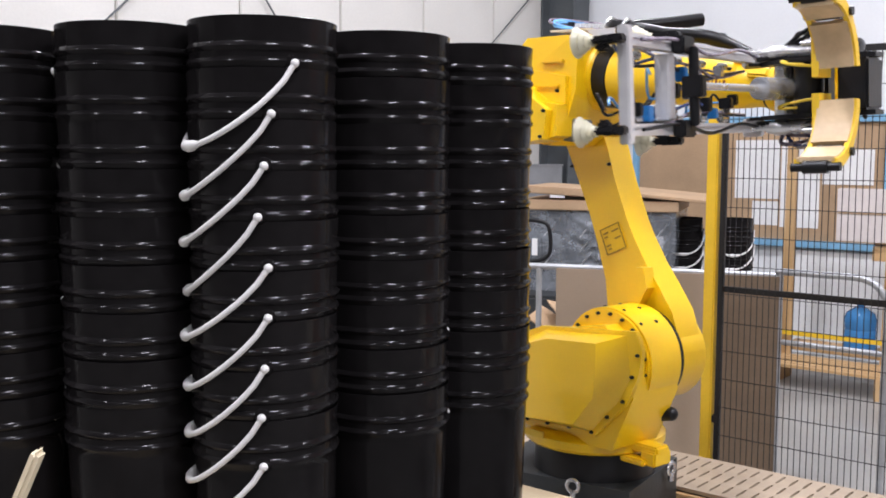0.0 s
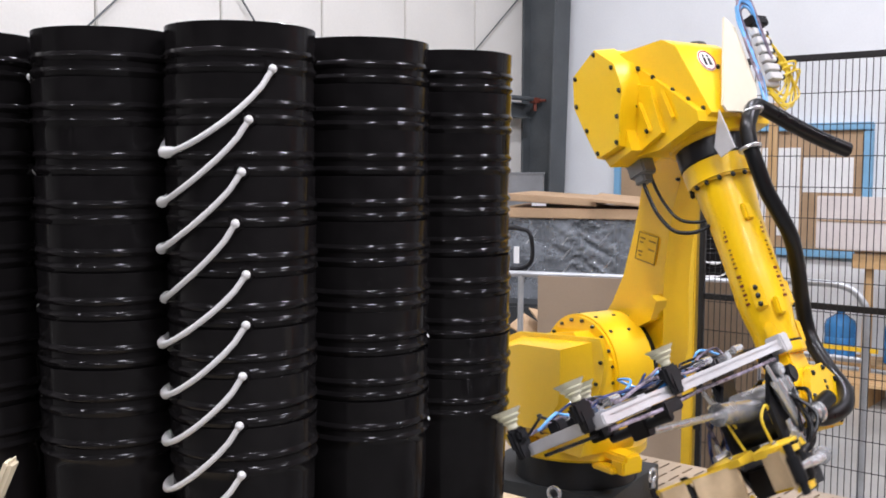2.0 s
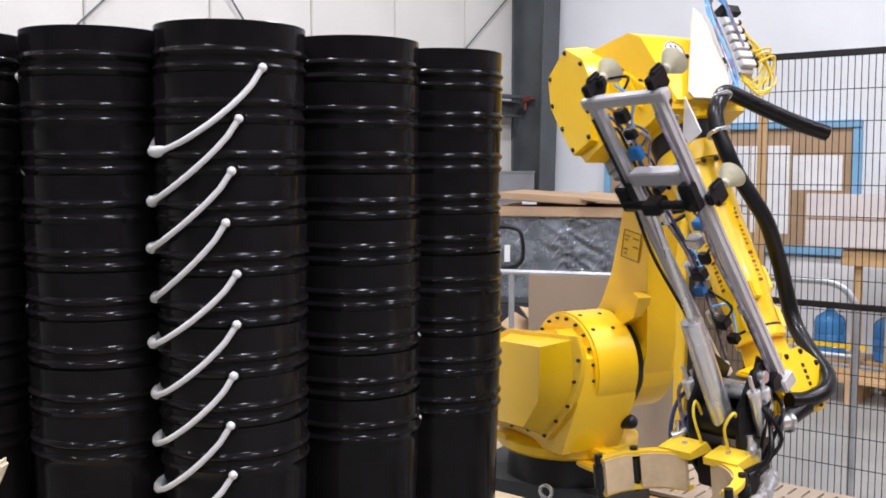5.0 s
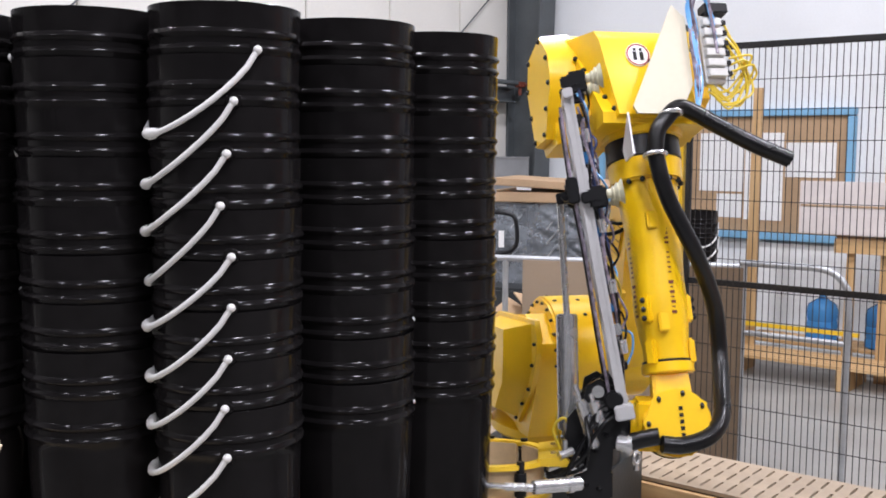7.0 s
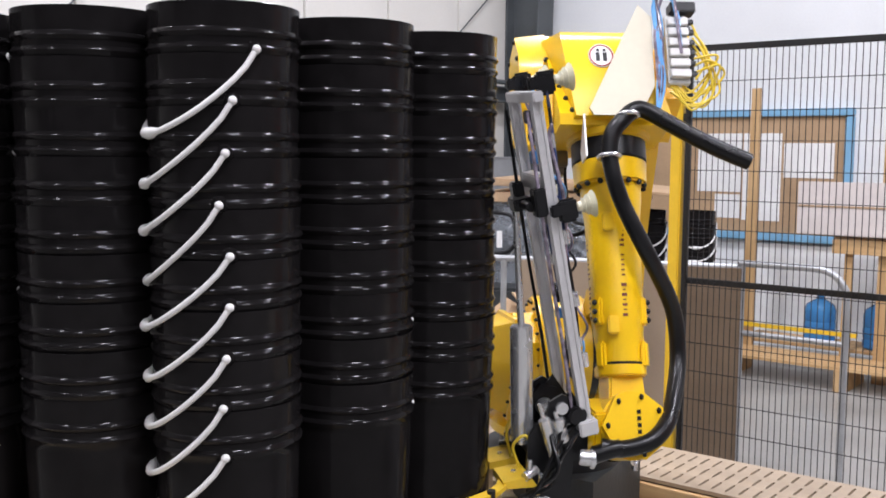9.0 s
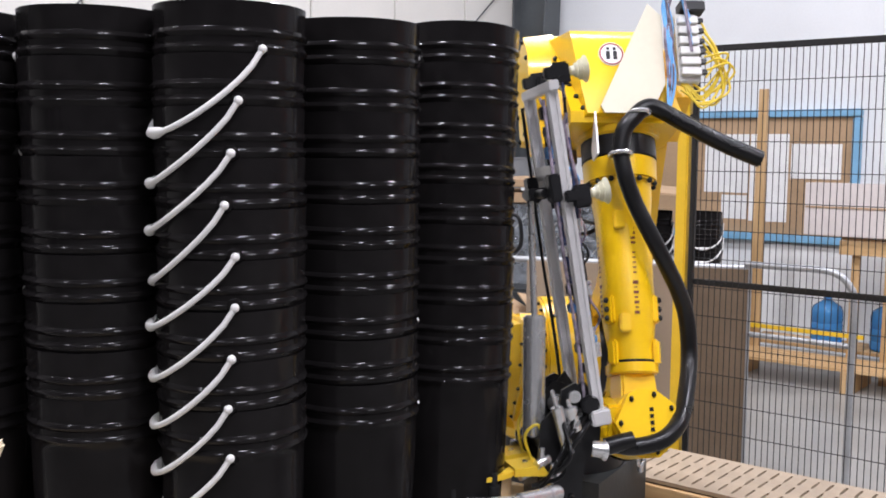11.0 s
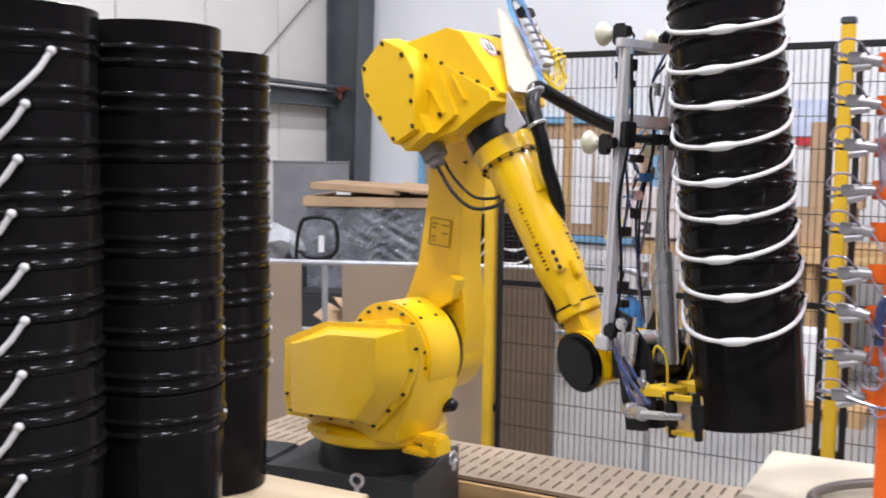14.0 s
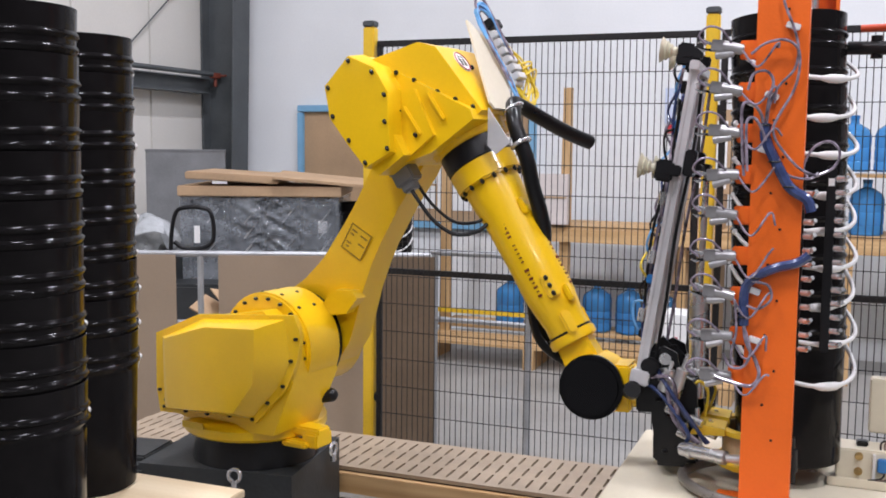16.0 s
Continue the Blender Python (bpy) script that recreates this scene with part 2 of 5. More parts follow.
part("pipe_clamp", bm, mat("rust_red_paint", (0.20, 0.05, 0.03), 0.6), pipe, at=pose(WX + 0.14, 7.93, 2.22), bevel=0.004)
for a, b in (((WX + 0.03, 7.85, 3.2), (WX + 0.03, 6.0, 1.7)), ((WX + 0.03, 3.1, 2.2), (WX + 0.03, 4.3, 3.3)), ((WX + 0.03, 4.95, 2.2), (WX + 0.03, 4.05, 3.3))):
    bm = bmesh.new(); rod(bm, a, b, 0.0065, seg=8)
    tagged(part("brace_rod", bm, STRUCT_STEEL), "thin dark steel cross-bracing rod on the wall", "brace rod", "wall bracing rods")

# ceiling luminaires
first = None
for lx, ly in LAMPS:
    if first is None:
        first = thing("ceiling_lamp", pose(lx, ly, ROOF - 0.3), "white linear high-bay lamp under the ceiling", "lamp", "high bay lamps")
        bm = bmesh.new(); box(bm, (0, 0, 0), (0.36, 1.24, 0.08)); part("housing", bm, WALL_WHITE, first, bevel=0.01)
        bm = bmesh.new(); rod(bm, (0, -0.5, 0.04), (0, -0.5, 0.3), 0.008, seg=8); rod(bm, (0, 0.5, 0.04), (0, 0.5, 0.3), 0.008, seg=8); part("hanger", bm, STEEL, first)
    else:
        copy_thing(first, pose(lx, ly, ROOF - 0.3))


# ---------------------------------------------------------------- fence
FY, FX0, PANEL = 4.126, -1.944, 1.483
def fence_post(x):
    p = thing("fence_post", pose(x, FY, 0), "yellow square steel safety fence post bolted down", "fence post", "fence posts")
    bm = bmesh.new(); box(bm, (0, 0, 1.06), (0.052, 0.052, 2.12)); part("post", bm, POST_YELLOW, p, bevel=0.006)
    bm = bmesh.new(); box(bm, (0, 0, 2.133), (0.056, 0.056, 0.026)); part("cap", bm, STRUCT_STEEL, p, "dark plastic cap", bevel=0.005)
    bm = bmesh.new(); box(bm, (0, 0, 0.006), (0.15, 0.11, 0.012))
    prism(bm, [(0.027, 0.012), (0.07, 0.012), (0.027, 0.09)], -0.005, 0.005); prism(bm, [(-0.027, 0.012), (-0.07, 0.012), (-0.027, 0.09)], -0.005, 0.005)
    foot = part("foot_plate", bm, POST_YELLOW, p)
    for s in (-1, 1):
        bm = bmesh.new(); rod(bm, (0.06 * s, 0.035, 0.012), (0.06 * s, 0.035, 0.03), 0.012, seg=6); part("bolt", bm, STEEL, foot)
    return p

def fence_panel(x0, x1):
    p = thing("mesh_fence", pose(x0, FY, 0), "black welded wire mesh safety fence panel between yellow posts", "fence", "fence panels")
    w = x1 - x0
    lo, hi, mid = 0.07, 2.045, 1.035
    bm = bmesh.new()
    for z in (lo, hi):
        box(bm, (w / 2, 0, z), (w - 0.07, 0.024, 0.026))
    for x in (0.047, w - 0.047):
        box(bm, (x, 0, (lo + hi) / 2), (0.024, 0.024, hi - lo))
    part("frame", bm, FENCE_BLACK, p, bevel=0.003)
    bm = bmesh.new(); box(bm, (w / 2, 0.006, mid), (w - 0.11, 0.02, 0.026)); part("middle_rail", bm, FENCE_BLACK, p, bevel=0.003)
    bm = bmesh.new()
    n = int((w - 0.12) / 0.0262)
    for i in range(n + 1):
        x = 0.06 + (w - 0.12) * i / n
        rod(bm, (x, -0.012, lo), (x, -0.012, hi), 0.0020, seg=5, caps=False)
    z = lo + 0.06
    while z < hi - 0.02:
        rod(bm, (0.05, -0.0155, z), (w - 0.05, -0.0155, z), 0.0019, seg=5, caps=False)
        z += 0.1265
    tagged(part("mesh", bm, FENCE_BLACK, p), kind="stuff")
    for z in (0.45, 1.75):
        for x in (0.03, w - 0.03):
            bm = bmesh.new(); box(bm, (x, 0, z), (0.05, 0.03, 0.035)); part("clip", bm, FENCE_BLACK, p, bevel=0.004)
    return p

for i in range(4):
    fence_post(FX0 + i * PANEL)
for i in range(3):
    fence_panel(FX0 + i * PANEL, FX0 + (i + 1) * PANEL)


# ---------------------------------------------------------------- behind the fence
# notice board in a light blue frame
nb = thing("notice_board", pose(-4.6, WY - 0.001, 0.88), "large cork notice board in a light blue frame with papers", "notice board")
bm = bmesh.new(); box(bm, (1.11, -0.02, 0.53), (2.14, 0.03, 1.0)); part("cork_panel", bm, CARD, nb)
for c, s in (((1.11, -0.035, 1.045), (2.26, 0.07, 0.06)), ((1.11, -0.035, 0.03), (2.26, 0.07, 0.06)), ((0.01, -0.035, 0.535), (0.06, 0.07, 0.945)), ((2.21, -0.035, 0.535), (0.06, 0.07, 0.945))):
    bm = bmesh.new(); box(bm, c, s); part("frame_bar", bm, BLUE_FRAME, nb, bevel=0.006)
for (u0, v0, u1, v1) in ((0.96, 0.39, 1.35, 0.88), (1.36, 0.16, 1.68, 0.88), (1.70, 0.52, 2.10, 0.80), (1.12, 0.17, 1.34, 0.37)):
    bm = bmesh.new(); box(bm, ((u0 + u1) / 2, -0.038, (v0 + v1) / 2), (u1 - u0, 0.004, v1 - v0)); part("paper", bm, PAPER, nb, "pinned white paper sheet")
bm = bmesh.new(); box(bm, (-2.35, WY - 0.012, 0.46), (1.5, 0.02, 0.8)); tagged(part("white_board", bm, PAPER, bevel=0.004), "plain white panel leaning under the notice board", "panel")

# timber rack along the wall
rack = thing("timber_rack", pose(0, 7.3, 0), "rough pine timber rack with a plank shelf", "rack")
for x, h, w in ((-2.81, 2.07, 0.085), (-1.86, 2.03, 0.09), (-2.1, 0.93, 0.07), (-1.0, 0.93, 0.07), (0.1, 0.93, 0.07), (0.9, 0.93, 0.07)):
    bm = bmesh.new(); prism(bm, [(-w / 2, 0), (w / 2, 0), (w * 0.42, h), (-w * 0.28, h)], -0.02, 0.02); part("upright", bm, PINE, rack, bevel=0.003, at=pose(x, -0.03, 0))
bm = bmesh.new(); box(bm, (-0.55, -0.07, 0.95), (3.3, 0.038, 0.1)); part("front_beam", bm, PINE_X, rack, bevel=0.003)
for i in range(4):
    bm = bmesh.new(); box(bm, (-0.55, 0.03 + i * 0.15, 1.01), (3.3, 0.14, 0.022)); part("shelf_plank", bm, PINE_X, rack, bevel=0.003)
for i in range(3):
    bm = bmesh.new(); box(bm, (-1.95, 0.1 + 0.13 * i, 0.193), (1.9, 0.12, 0.022)); part("lower_plank", bm, PINE_X, rack, bevel=0.003)
bm = bmesh.new(); box(bm, (-2.5, -0.09, 0.33), (1.0, 0.012, 0.03)); part("strap", bm, POST_YELLOW, rack, "yellow strap")
pl = thing("white_carton_panel", pose(-2.13, 7.2, 1.03), "flat whitish corrugated carton standing on the rack", "carton")
bm = bmesh.new(); box(bm, (0, 0, 0.185), (0.62, 0.06, 0.37)); part("carton_body", bm, mat("white_carton", (0.62, 0.56, 0.53), 0.75, vary=0.06), pl, bevel=0.004)
bm = bmesh.new(); box(bm, (0, -0.033, 0.2), (0.6, 0.004, 0.012)); part("flap_edge", bm, CARD, pl)

def pallet(x, y, w, d, turn=0, up=0.0):
    p = thing("wooden_pallet", pose(x, y, 0, 0, 0, turn), "low rough pine pallet on the concrete floor", "pallet", "pallets")
    b0 = None
    for i in range(6):
        at = pose(0, -d / 2 + d * (i + 0.5) / 6, 0.105 + up)
        if b0 is None:
            bm = bmesh.new(); box(bm, (0, 0, 0), (w, d / 6 - 0.02, 0.02)); b0 = part("deck_board", bm, PINE_X, p, at=at)
        else:
            again(b0, p, at)
    for i in range(3):
        bm = bmesh.new(); box(bm, (-w / 2 + 0.05 + i * (w - 0.1) / 2, 0, 0.048 + up / 2), (0.08, d, 0.094 + up)); part("bearer", bm, PINE, p)
    return p

pallet(-2.0, 7.06, 1.70, 0.44, 0, 0.05); pallet(-0.86, 6.62, 0.66, 0.5)

GLASS_BLUE = bpy.data.materials.new("blue_water_bottle")
GLASS_BLUE.use_nodes = True
_b = GLASS_BLUE.node_tree.nodes["Principled BSDF"]
_b.inputs["Base Color"].default_value = (0.10, 0.36, 0.74, 1)
_b.inputs["Roughness"].default_value, _b.inputs["Transmission Weight"].default_value, _b.inputs["IOR"].default_value = 0.12, 0.6, 1.3
def bottle(x, y, z, turn=0):
    p = thing("water_bottle", pose(x, y, z, 0, 0, turn), "large translucent blue plastic water bottle", "bottle", "water bottles")
    bm = bmesh.new()
    lathe(bm, [(0.0, 0.0), (0.10, 0.0), (0.112, 0.012), (0.112, 0.06), (0.107, 0.07), (0.112, 0.08), (0.112, 0.15), (0.107, 0.16), (0.112, 0.17), (0.112, 0.24), (0.10, 0.28), (0.05, 0.315), (0.03, 0.325), (0.028, 0.36), (0.0, 0.36)], 24)
    part("bottle_body", bm, GLASS_BLUE, p)
    bm = bmesh.new(); rod(bm, (0, 0, 0.352), (0, 0, 0.378), 0.032, seg=16); part("bottle_cap", bm, BLUE_DARK, p)
    return p
for x, y, z in ((-2.35, 7.5, 0.206), (-1.93, 7.5, 0.206), (-1.655, 7.5, 0.206), (-1.40, 7.5, 0.206), (-1.15, 7.52, 0.206)):
    bottle(x, y, z)
for x, z in ((0.10, 1.45), (0.34, 1.45), (0.20, 1.02), (0.45, 1.02)):
    bottle(x, 7.42, z)
bm = bmesh.new(); box(bm, (0.3, 7.42, 1.425), (0.8, 0.4, 0.02)); box(bm, (-0.07, 7.42, 1.22), (0.03, 0.36, 0.4)); box(bm, (0.67, 7.42, 1.22), (0.03, 0.36, 0.4))
tagged(part("bottle_shelf", bm, PINE_X), "small pine shelf carrying blue water bottles", "shelf")

def carton(x, y, z, w, d, h, label, material=None, tape=True, turn=0):
    p = thing("cardboard_box", pose(x, y, z, 0, 0, turn), label, "box", "cardboard boxes")
    bm = bmesh.new(); box(bm, (0, 0, h / 2), (w, d, h)); part("box_body", bm, material or CARD, p, bevel=0.004)
    if tape:
        bm = bmesh.new(); box(bm, (0, 0, h), (0.05, d + 0.004, 0.004)); box(bm, (0, -d / 2 - 0.001, h - 0.05), (0.05, 0.004, 0.1)); part("tape", bm, mat("clear_tape", (0.5, 0.36, 0.2), 0.2), p)
    return p
carton(-0.95, 7.5, 1.021, 0.42, 0.3, 0.25, "closed brown cardboard box on the timber rack")
big = carton(-0.88, 7.55, 1.272, 0.36, 0.25, 0.6, "tall brown cardboard box with a white sheet on it")
bm = bmesh.new(); box(bm, (0.05, -0.128, 0.28), (0.2, 0.004, 0.48)); part("label_sheet", bm, PAPER, big)
carton(-0.95, 7.62, 0.0, 0.4, 0.3, 0.85, "brown cardboard boxes stored under the rack", tape=False)
wc = carton(-0.93, 6.62, 0.116, 0.34, 0.28, 0.42, "white carton with a red mark on a pallet", PAPER, False)
bm = bmesh.new(); box(bm, (0.02, -0.142, 0.21), (0.025, 0.004, 0.13)); part("red_mark", bm, mat("red_print", (0.55, 0.02, 0.04), 0.6), wc)
sg = thing("wall_sign", pose(-1.02, WY - 0.002, 1.75), "pale blue framed wall sign with a red tag", "sign")
bm = bmesh.new(); box(bm, (-0.1, -0.012, 0.18), (0.36, 0.02, 0.28)); part("sign_sheet", bm, mat("pale_blue_print", (0.55, 0.62, 0.78), 0.6), sg)
bm = bmesh.new(); box(bm, (-0.2, -0.012, 0.0), (0.12, 0.02, 0.06)); part("red_tag", bm, mat("red_plastic", (0.5, 0.03, 0.04), 0.5), sg)

# guard barrier with chipboard sheets
BA, BB = Vector((-3.75, 4.10, 0)), Vector((-1.93, 4.82, 0))
bdir = (BB - BA).normalized()
bang = math.degrees(math.atan2(bdir.y, bdir.x))
GREY_TUBE = mat("grey_galvanised_tube", (0.42, 0.43, 0.44), 0.45, 0.5, vary=0.15)
gb = thing("guard_barrier", Matrix.Translation(BA) @ pose(0, 0, 0, 0, 0, bang), "galvanised tubular guard barrier hung with brown sheets", "barrier", "guard barriers")
L = (BB - BA).length
bm = bmesh.new(); rod(bm, (0, 0, 1.03), (L, 0, 1.03), 0.017); part("top_rail", bm, GREY_TUBE, gb)
bm = bmesh.new(); rod(bm, (0, 0, 0.67), (L, 0, 0.67), 0.014); part("middle_rail", bm, GREY_TUBE, gb)
for s in (0.02, 0.76, 1.3, L - 0.03):
    bm = bmesh.new(); rod(bm, (s, 0, 0), (s, 0, 1.03), 0.016); part("upright", bm, GREY_TUBE, gb)
def sheet(s0, s1, off=-0.03, z1=1.022, lab="plain brown chipboard sheet against the guard barrier", board=CARD_GREY):
    m = Matrix.Translation(BA) @ pose(0, 0, 0, 0, 0, bang)
    bm = bmesh.new(); box(bm, ((s0 + s1) / 2, off, z1 / 2 + 0.005), (s1 - s0, 0.012, z1)); tagged(part("chipboard_sheet", bm, board, at=m, bevel=0.002), lab, "board", "sheets on the barrier")
sheet(0.0, 0.64); sheet(0.86, 1.681); sheet(1.681 + 0.004, L + 0.02, lab="dark brown hardboard sheet against the guard barrier", board=mat("dark_brown_hardboard", (0.155, 0.108, 0.068), 0.6, vary=0.14, scale=3, bump=0.1, bscale=90))
gb2 = thing("guard_barrier", pose(-1.93, 4.83, 0), "grey tubular guard rail with a rounded end", "barrier", "guard barriers")
bm = bmesh.new(); hose(bm, [(0, 0, 1.05), (0.2, 0, 1.05), (0.38, 0, 1.05), (0.46, 0, 1.03), (0.51, 0, 0.98), (0.53, 0, 0.9), (0.53, 0, 0.5), (0.53, 0, 0.0)], 0.017, 12, 6); part("bent_tube", bm, GREY_TUBE, gb2)
bm = bmesh.new(); rod(bm, (0, 0, 0.70), (0.53, 0, 0.70), 0.014); part("middle_rail", bm, GREY_TUBE, gb2)
bm = bmesh.new(); rod(bm, (0.02, 0, 0), (0.02, 0, 1.05), 0.016); part("upright", bm, GREY_TUBE, gb2)

# ---------------------------------------------------------------- pails
STEP, COUNT, FOOT = 0.0952, 9, 0.0
TABLE_Z = 0.690
bm = bmesh.new()
lathe(bm, [(0.0, 0.006 - FOOT), (0.124, 0.006 - FOOT), (0.129, -FOOT), (0.1325, 0.003 - FOOT), (0.1335, 0.012 - FOOT), (0.1425, 0.3085), (0.1432, 0.3225), (0.1475, 0.3275), (0.1492, 0.332), (0.1475, 0.3365), (0.1437, 0.3405),
           (0.1440, 0.3515), (0.1482, 0.356), (0.1498, 0.360), (0.1482, 0.364), (0.1445, 0.3685), (0.1464, 0.4145), (0.1456, 0.4152), (0.1449, 0.4145),
           (0.1445, 0.40), (0.1425, 0.345), (0.131, 0.014 - FOOT), (0.0, 0.012 - FOOT)], 56)
proto = part("pail", bm, PAIL_BLACK)
PAIL_MESH = proto.data
bpy.data.objects.remove(proto)
bm = bmesh.new()
line = []
for i in range(25):
    f = radians(-90 + 7.5 * i)
    r = 0.1525 - 0.0015 * math.cos(f)
    line.append((r * math.cos(f), r * math.sin(f), 0.329 - 0.156 * max(0.0, math.cos(f)) ** 0.78))
hose(bm, line, 0.0057, 10, 1, radii=lambda u: 0.0059 + 0.0056 * max(0.0, 1 - (abs(u - 0.5) / 0.08) ** 2) ** 0.5 if abs(u - 0.5) < 0.08 else 0.0057)
for s in (-1, 1):
    ball(bm, (0, 0.153 * s, 0.329), 0.0085, seg=12)
proto = part("handle", bm, WHITE_PLASTIC)
HANDLE_MESH = proto.data
bpy.data.objects.remove(proto)
bm = bmesh.new()
rod(bm, (0, 0.140, 0.329), (0, 0.152, 0.329), 0.019, 0.012, seg=14)
proto = part("ear", bm, PAIL_BLACK)
EAR_MESH = proto.data
bpy.data.objects.remove(proto)


def pail_stack(x, y, z, grip, label, seed=0, n=COUNT, group="stacks of pails", top=4, swing=1.5, turns=None):
    """Nested pails; grip: the compass angle towards which the handles hang."""
    st = thing("pail_stack", pose(x, y, z, 0, 0, grip), label, "pail stack", group)
    rnd = random.Random(seed)
    for i in range(n):
        p = new("pail", PAIL_MESH)
        p.parent = st
        p.matrix_basis = pose(rnd.uniform(-0.0012, 0.0012), rnd.uniform(-0.0012, 0.0012), FOOT + i * STEP, rnd.uniform(-0.25, 0.25), rnd.uniform(-0.25, 0.25), rnd.uniform(-5, 5) + (top if i == n - 1 else 0) if turns is None else turns[i])
        for nm, me, tn in (("handle", HANDLE_MESH, 0), ("ear", EAR_MESH, 0), ("ear", EAR_MESH, 180)):
            h = new(nm, me)
            h.parent = p
            h.matrix_basis = pose(0, 0, 0, 0, 0, tn)
            if nm == "handle":
                h["label"] = "white plastic bail handle"
                h.matrix_basis = pose(0, 0, 0.329) @ pose(0, 0, 0, 0, rnd.uniform(-2, 2) - swing, 0) @ pose(0, 0, -0.329)
    return st


for i, (sx, sy, grip, lab) in enumerate((
        (-1.580, 1.290, -125, "nested black steel pails with white handles hanging at the side"),
        (-1.548, 1.605, 158, "tall stack of glossy black ribbed steel pails"),
        (-1.855, 1.170, 124, "tall stack of glossy black ribbed steel pails"),
        (-1.845, 1.480, 100, "tall stack of black steel pails in the second row"),
        (-1.835, 1.795, 120, "tall stack of black steel pails in the second row"),
        (-1.822, 2.115, 146, "black pail stack at the corner of the table"),
        (-2.130, 1.010, 125, "tall stack of glossy black ribbed steel pails"),
        (-2.120, 1.330, 150, "tall stack of black steel pails in the back row"),
        (-2.110, 1.640, 150, "tall stack of black steel pails in the back row"),
        (-2.100, 1.950, 150, "tall stack of black steel pails in the back row"))):
    pail_stack(sx, sy, TABLE_Z, grip, lab, 11 + i, top=13 if i == 2 else 4, turns=[-7.1, -7.8, -5.4, -3.0, -2.9, -9.3, -4.2, 1.2, 17.5] if i == 0 else None)
REST = (-1.54, 1.905, TABLE_Z)
carried_stack = pail_stack(*REST, 170, "black pail stack gripped and carried by the robot", 5, swing=20)
for sx, sy in ((-2.92, 6.5), (-3.22, 6.36)):
    pail_stack(sx, sy, 0.02, -60, "small distant stack of black pails with white handles", 40, group="far stacks of pails")

table = thing("pail_table", pose(0, 0, 0), "low table with a pale plywood top under the pail stacks", "table")
bm = bmesh.new(); box(bm, (-1.93, 1.53, TABLE_Z - 0.012), (1.06, 1.42, 0.022)); part("tabletop", bm, PLY, table, bevel=0.003)
bm = bmesh.new(); box(bm, (-1.93, 1.53, TABLE_Z - 0.065), (0.98, 1.34, 0.08)); part("apron", bm, PINE_X, table)
for lx in (-2.37, -1.49):
    for ly in (0.91, 2.15):
        bm = bmesh.new(); box(bm, (lx, ly, 0.29), (0.08, 0.08, 0.565)); part("leg", bm, PINE, table, bevel=0.004)
bm = bmesh.new(); box(bm, (0, 0, 0.6), (0.036, 0.014, 1.25))
tagged(part("wooden_paddle", bm, mat("pale_sealed_wood", (0.72, 0.62, 0.44), 0.45, vary=0.06), bevel=0.006, at=look((-1.42, 0.71, 1.147), (-1.80, 0.385, 0.0)) @ pose(0, 0, -1.2)), "pale wooden paddle handle leaning against the table", "paddle")

# ---------------------------------------------------------------- conveyor
conv = thing("conveyor", pose(0, 0, 0), "low slat conveyor with a beige slotted plastic belt", "conveyor")
CX0, CX1, CY0, CY1, CZ = -2.75, -0.56, 3.285, 3.685, 0.40
bm = bmesh.new()
def slat_outline():
    cuts = [(-0.165, -0.075), (-0.045, 0.045), (0.075, 0.165)]
    left, right = [], []
    left.append((-0.0248, -0.197)); right.append((0.0248, -0.197))
    for a, b in cuts:
        left += [(-0.0248, a), (-0.0200, a + 0.004), (-0.0200, b - 0.004), (-0.0248, b)]
        right += [(0.0248, a), (0.0200, a + 0.004), (0.0200, b - 0.004), (0.0248, b)]
    left.append((-0.0248, 0.197)); right.append((0.0248, 0.197))
    return left + right[::-1]
prism(bm, slat_outline(), -0.007, 0.007, pose(0, 0, 0, 90, 0, 0))
slat = part("slat", bm, mat("conveyor_slat_beige", (0.36, 0.285, 0.205), 0.42, vary=0.1, scale=8, island=0.06, bump=0.08), conv, at=pose(CX0 + 0.025, (CY0 + CY1) / 2, CZ))
for i in range(1, int((CX1 - CX0) / 0.05)):
    again(slat, conv, pose(CX0 + 0.025 + 0.05 * i, (CY0 + CY1) / 2, CZ))
# bed sheet coloured dark in place of the shade below the slats
bm = bmesh.new(); box(bm, ((CX0 + CX1) / 2, (CY0 + CY1) / 2, CZ - 0.03), (CX1 - CX0, 0.36, 0.03)); part("bed", bm, SLOT_SHADE, conv)
for y in (CY0 - 0.004, CY1 + 0.004):
    bm = bmesh.new(); box(bm, ((CX0 + CX1) / 2, y, CZ - 0.05), (CX1 - CX0, 0.03, 0.075)); part("side_rail", bm, PINE_X, conv, bevel=0.003)
for x in (-2.5, -1.42, -0.72):
    for y in (CY0 + 0.03, CY1 - 0.03):
        bm = bmesh.new(); box(bm, (x, y, 0.16), (0.09 if x > -2 else 0.06, 0.05, 0.32)); part("leg", bm, PINE, conv, bevel=0.003)
    bm = bmesh.new(); box(bm, (x, (CY0 + CY1) / 2, 0.335), (0.05, 0.34, 0.04)); part("cross_member", bm, PINE, conv)

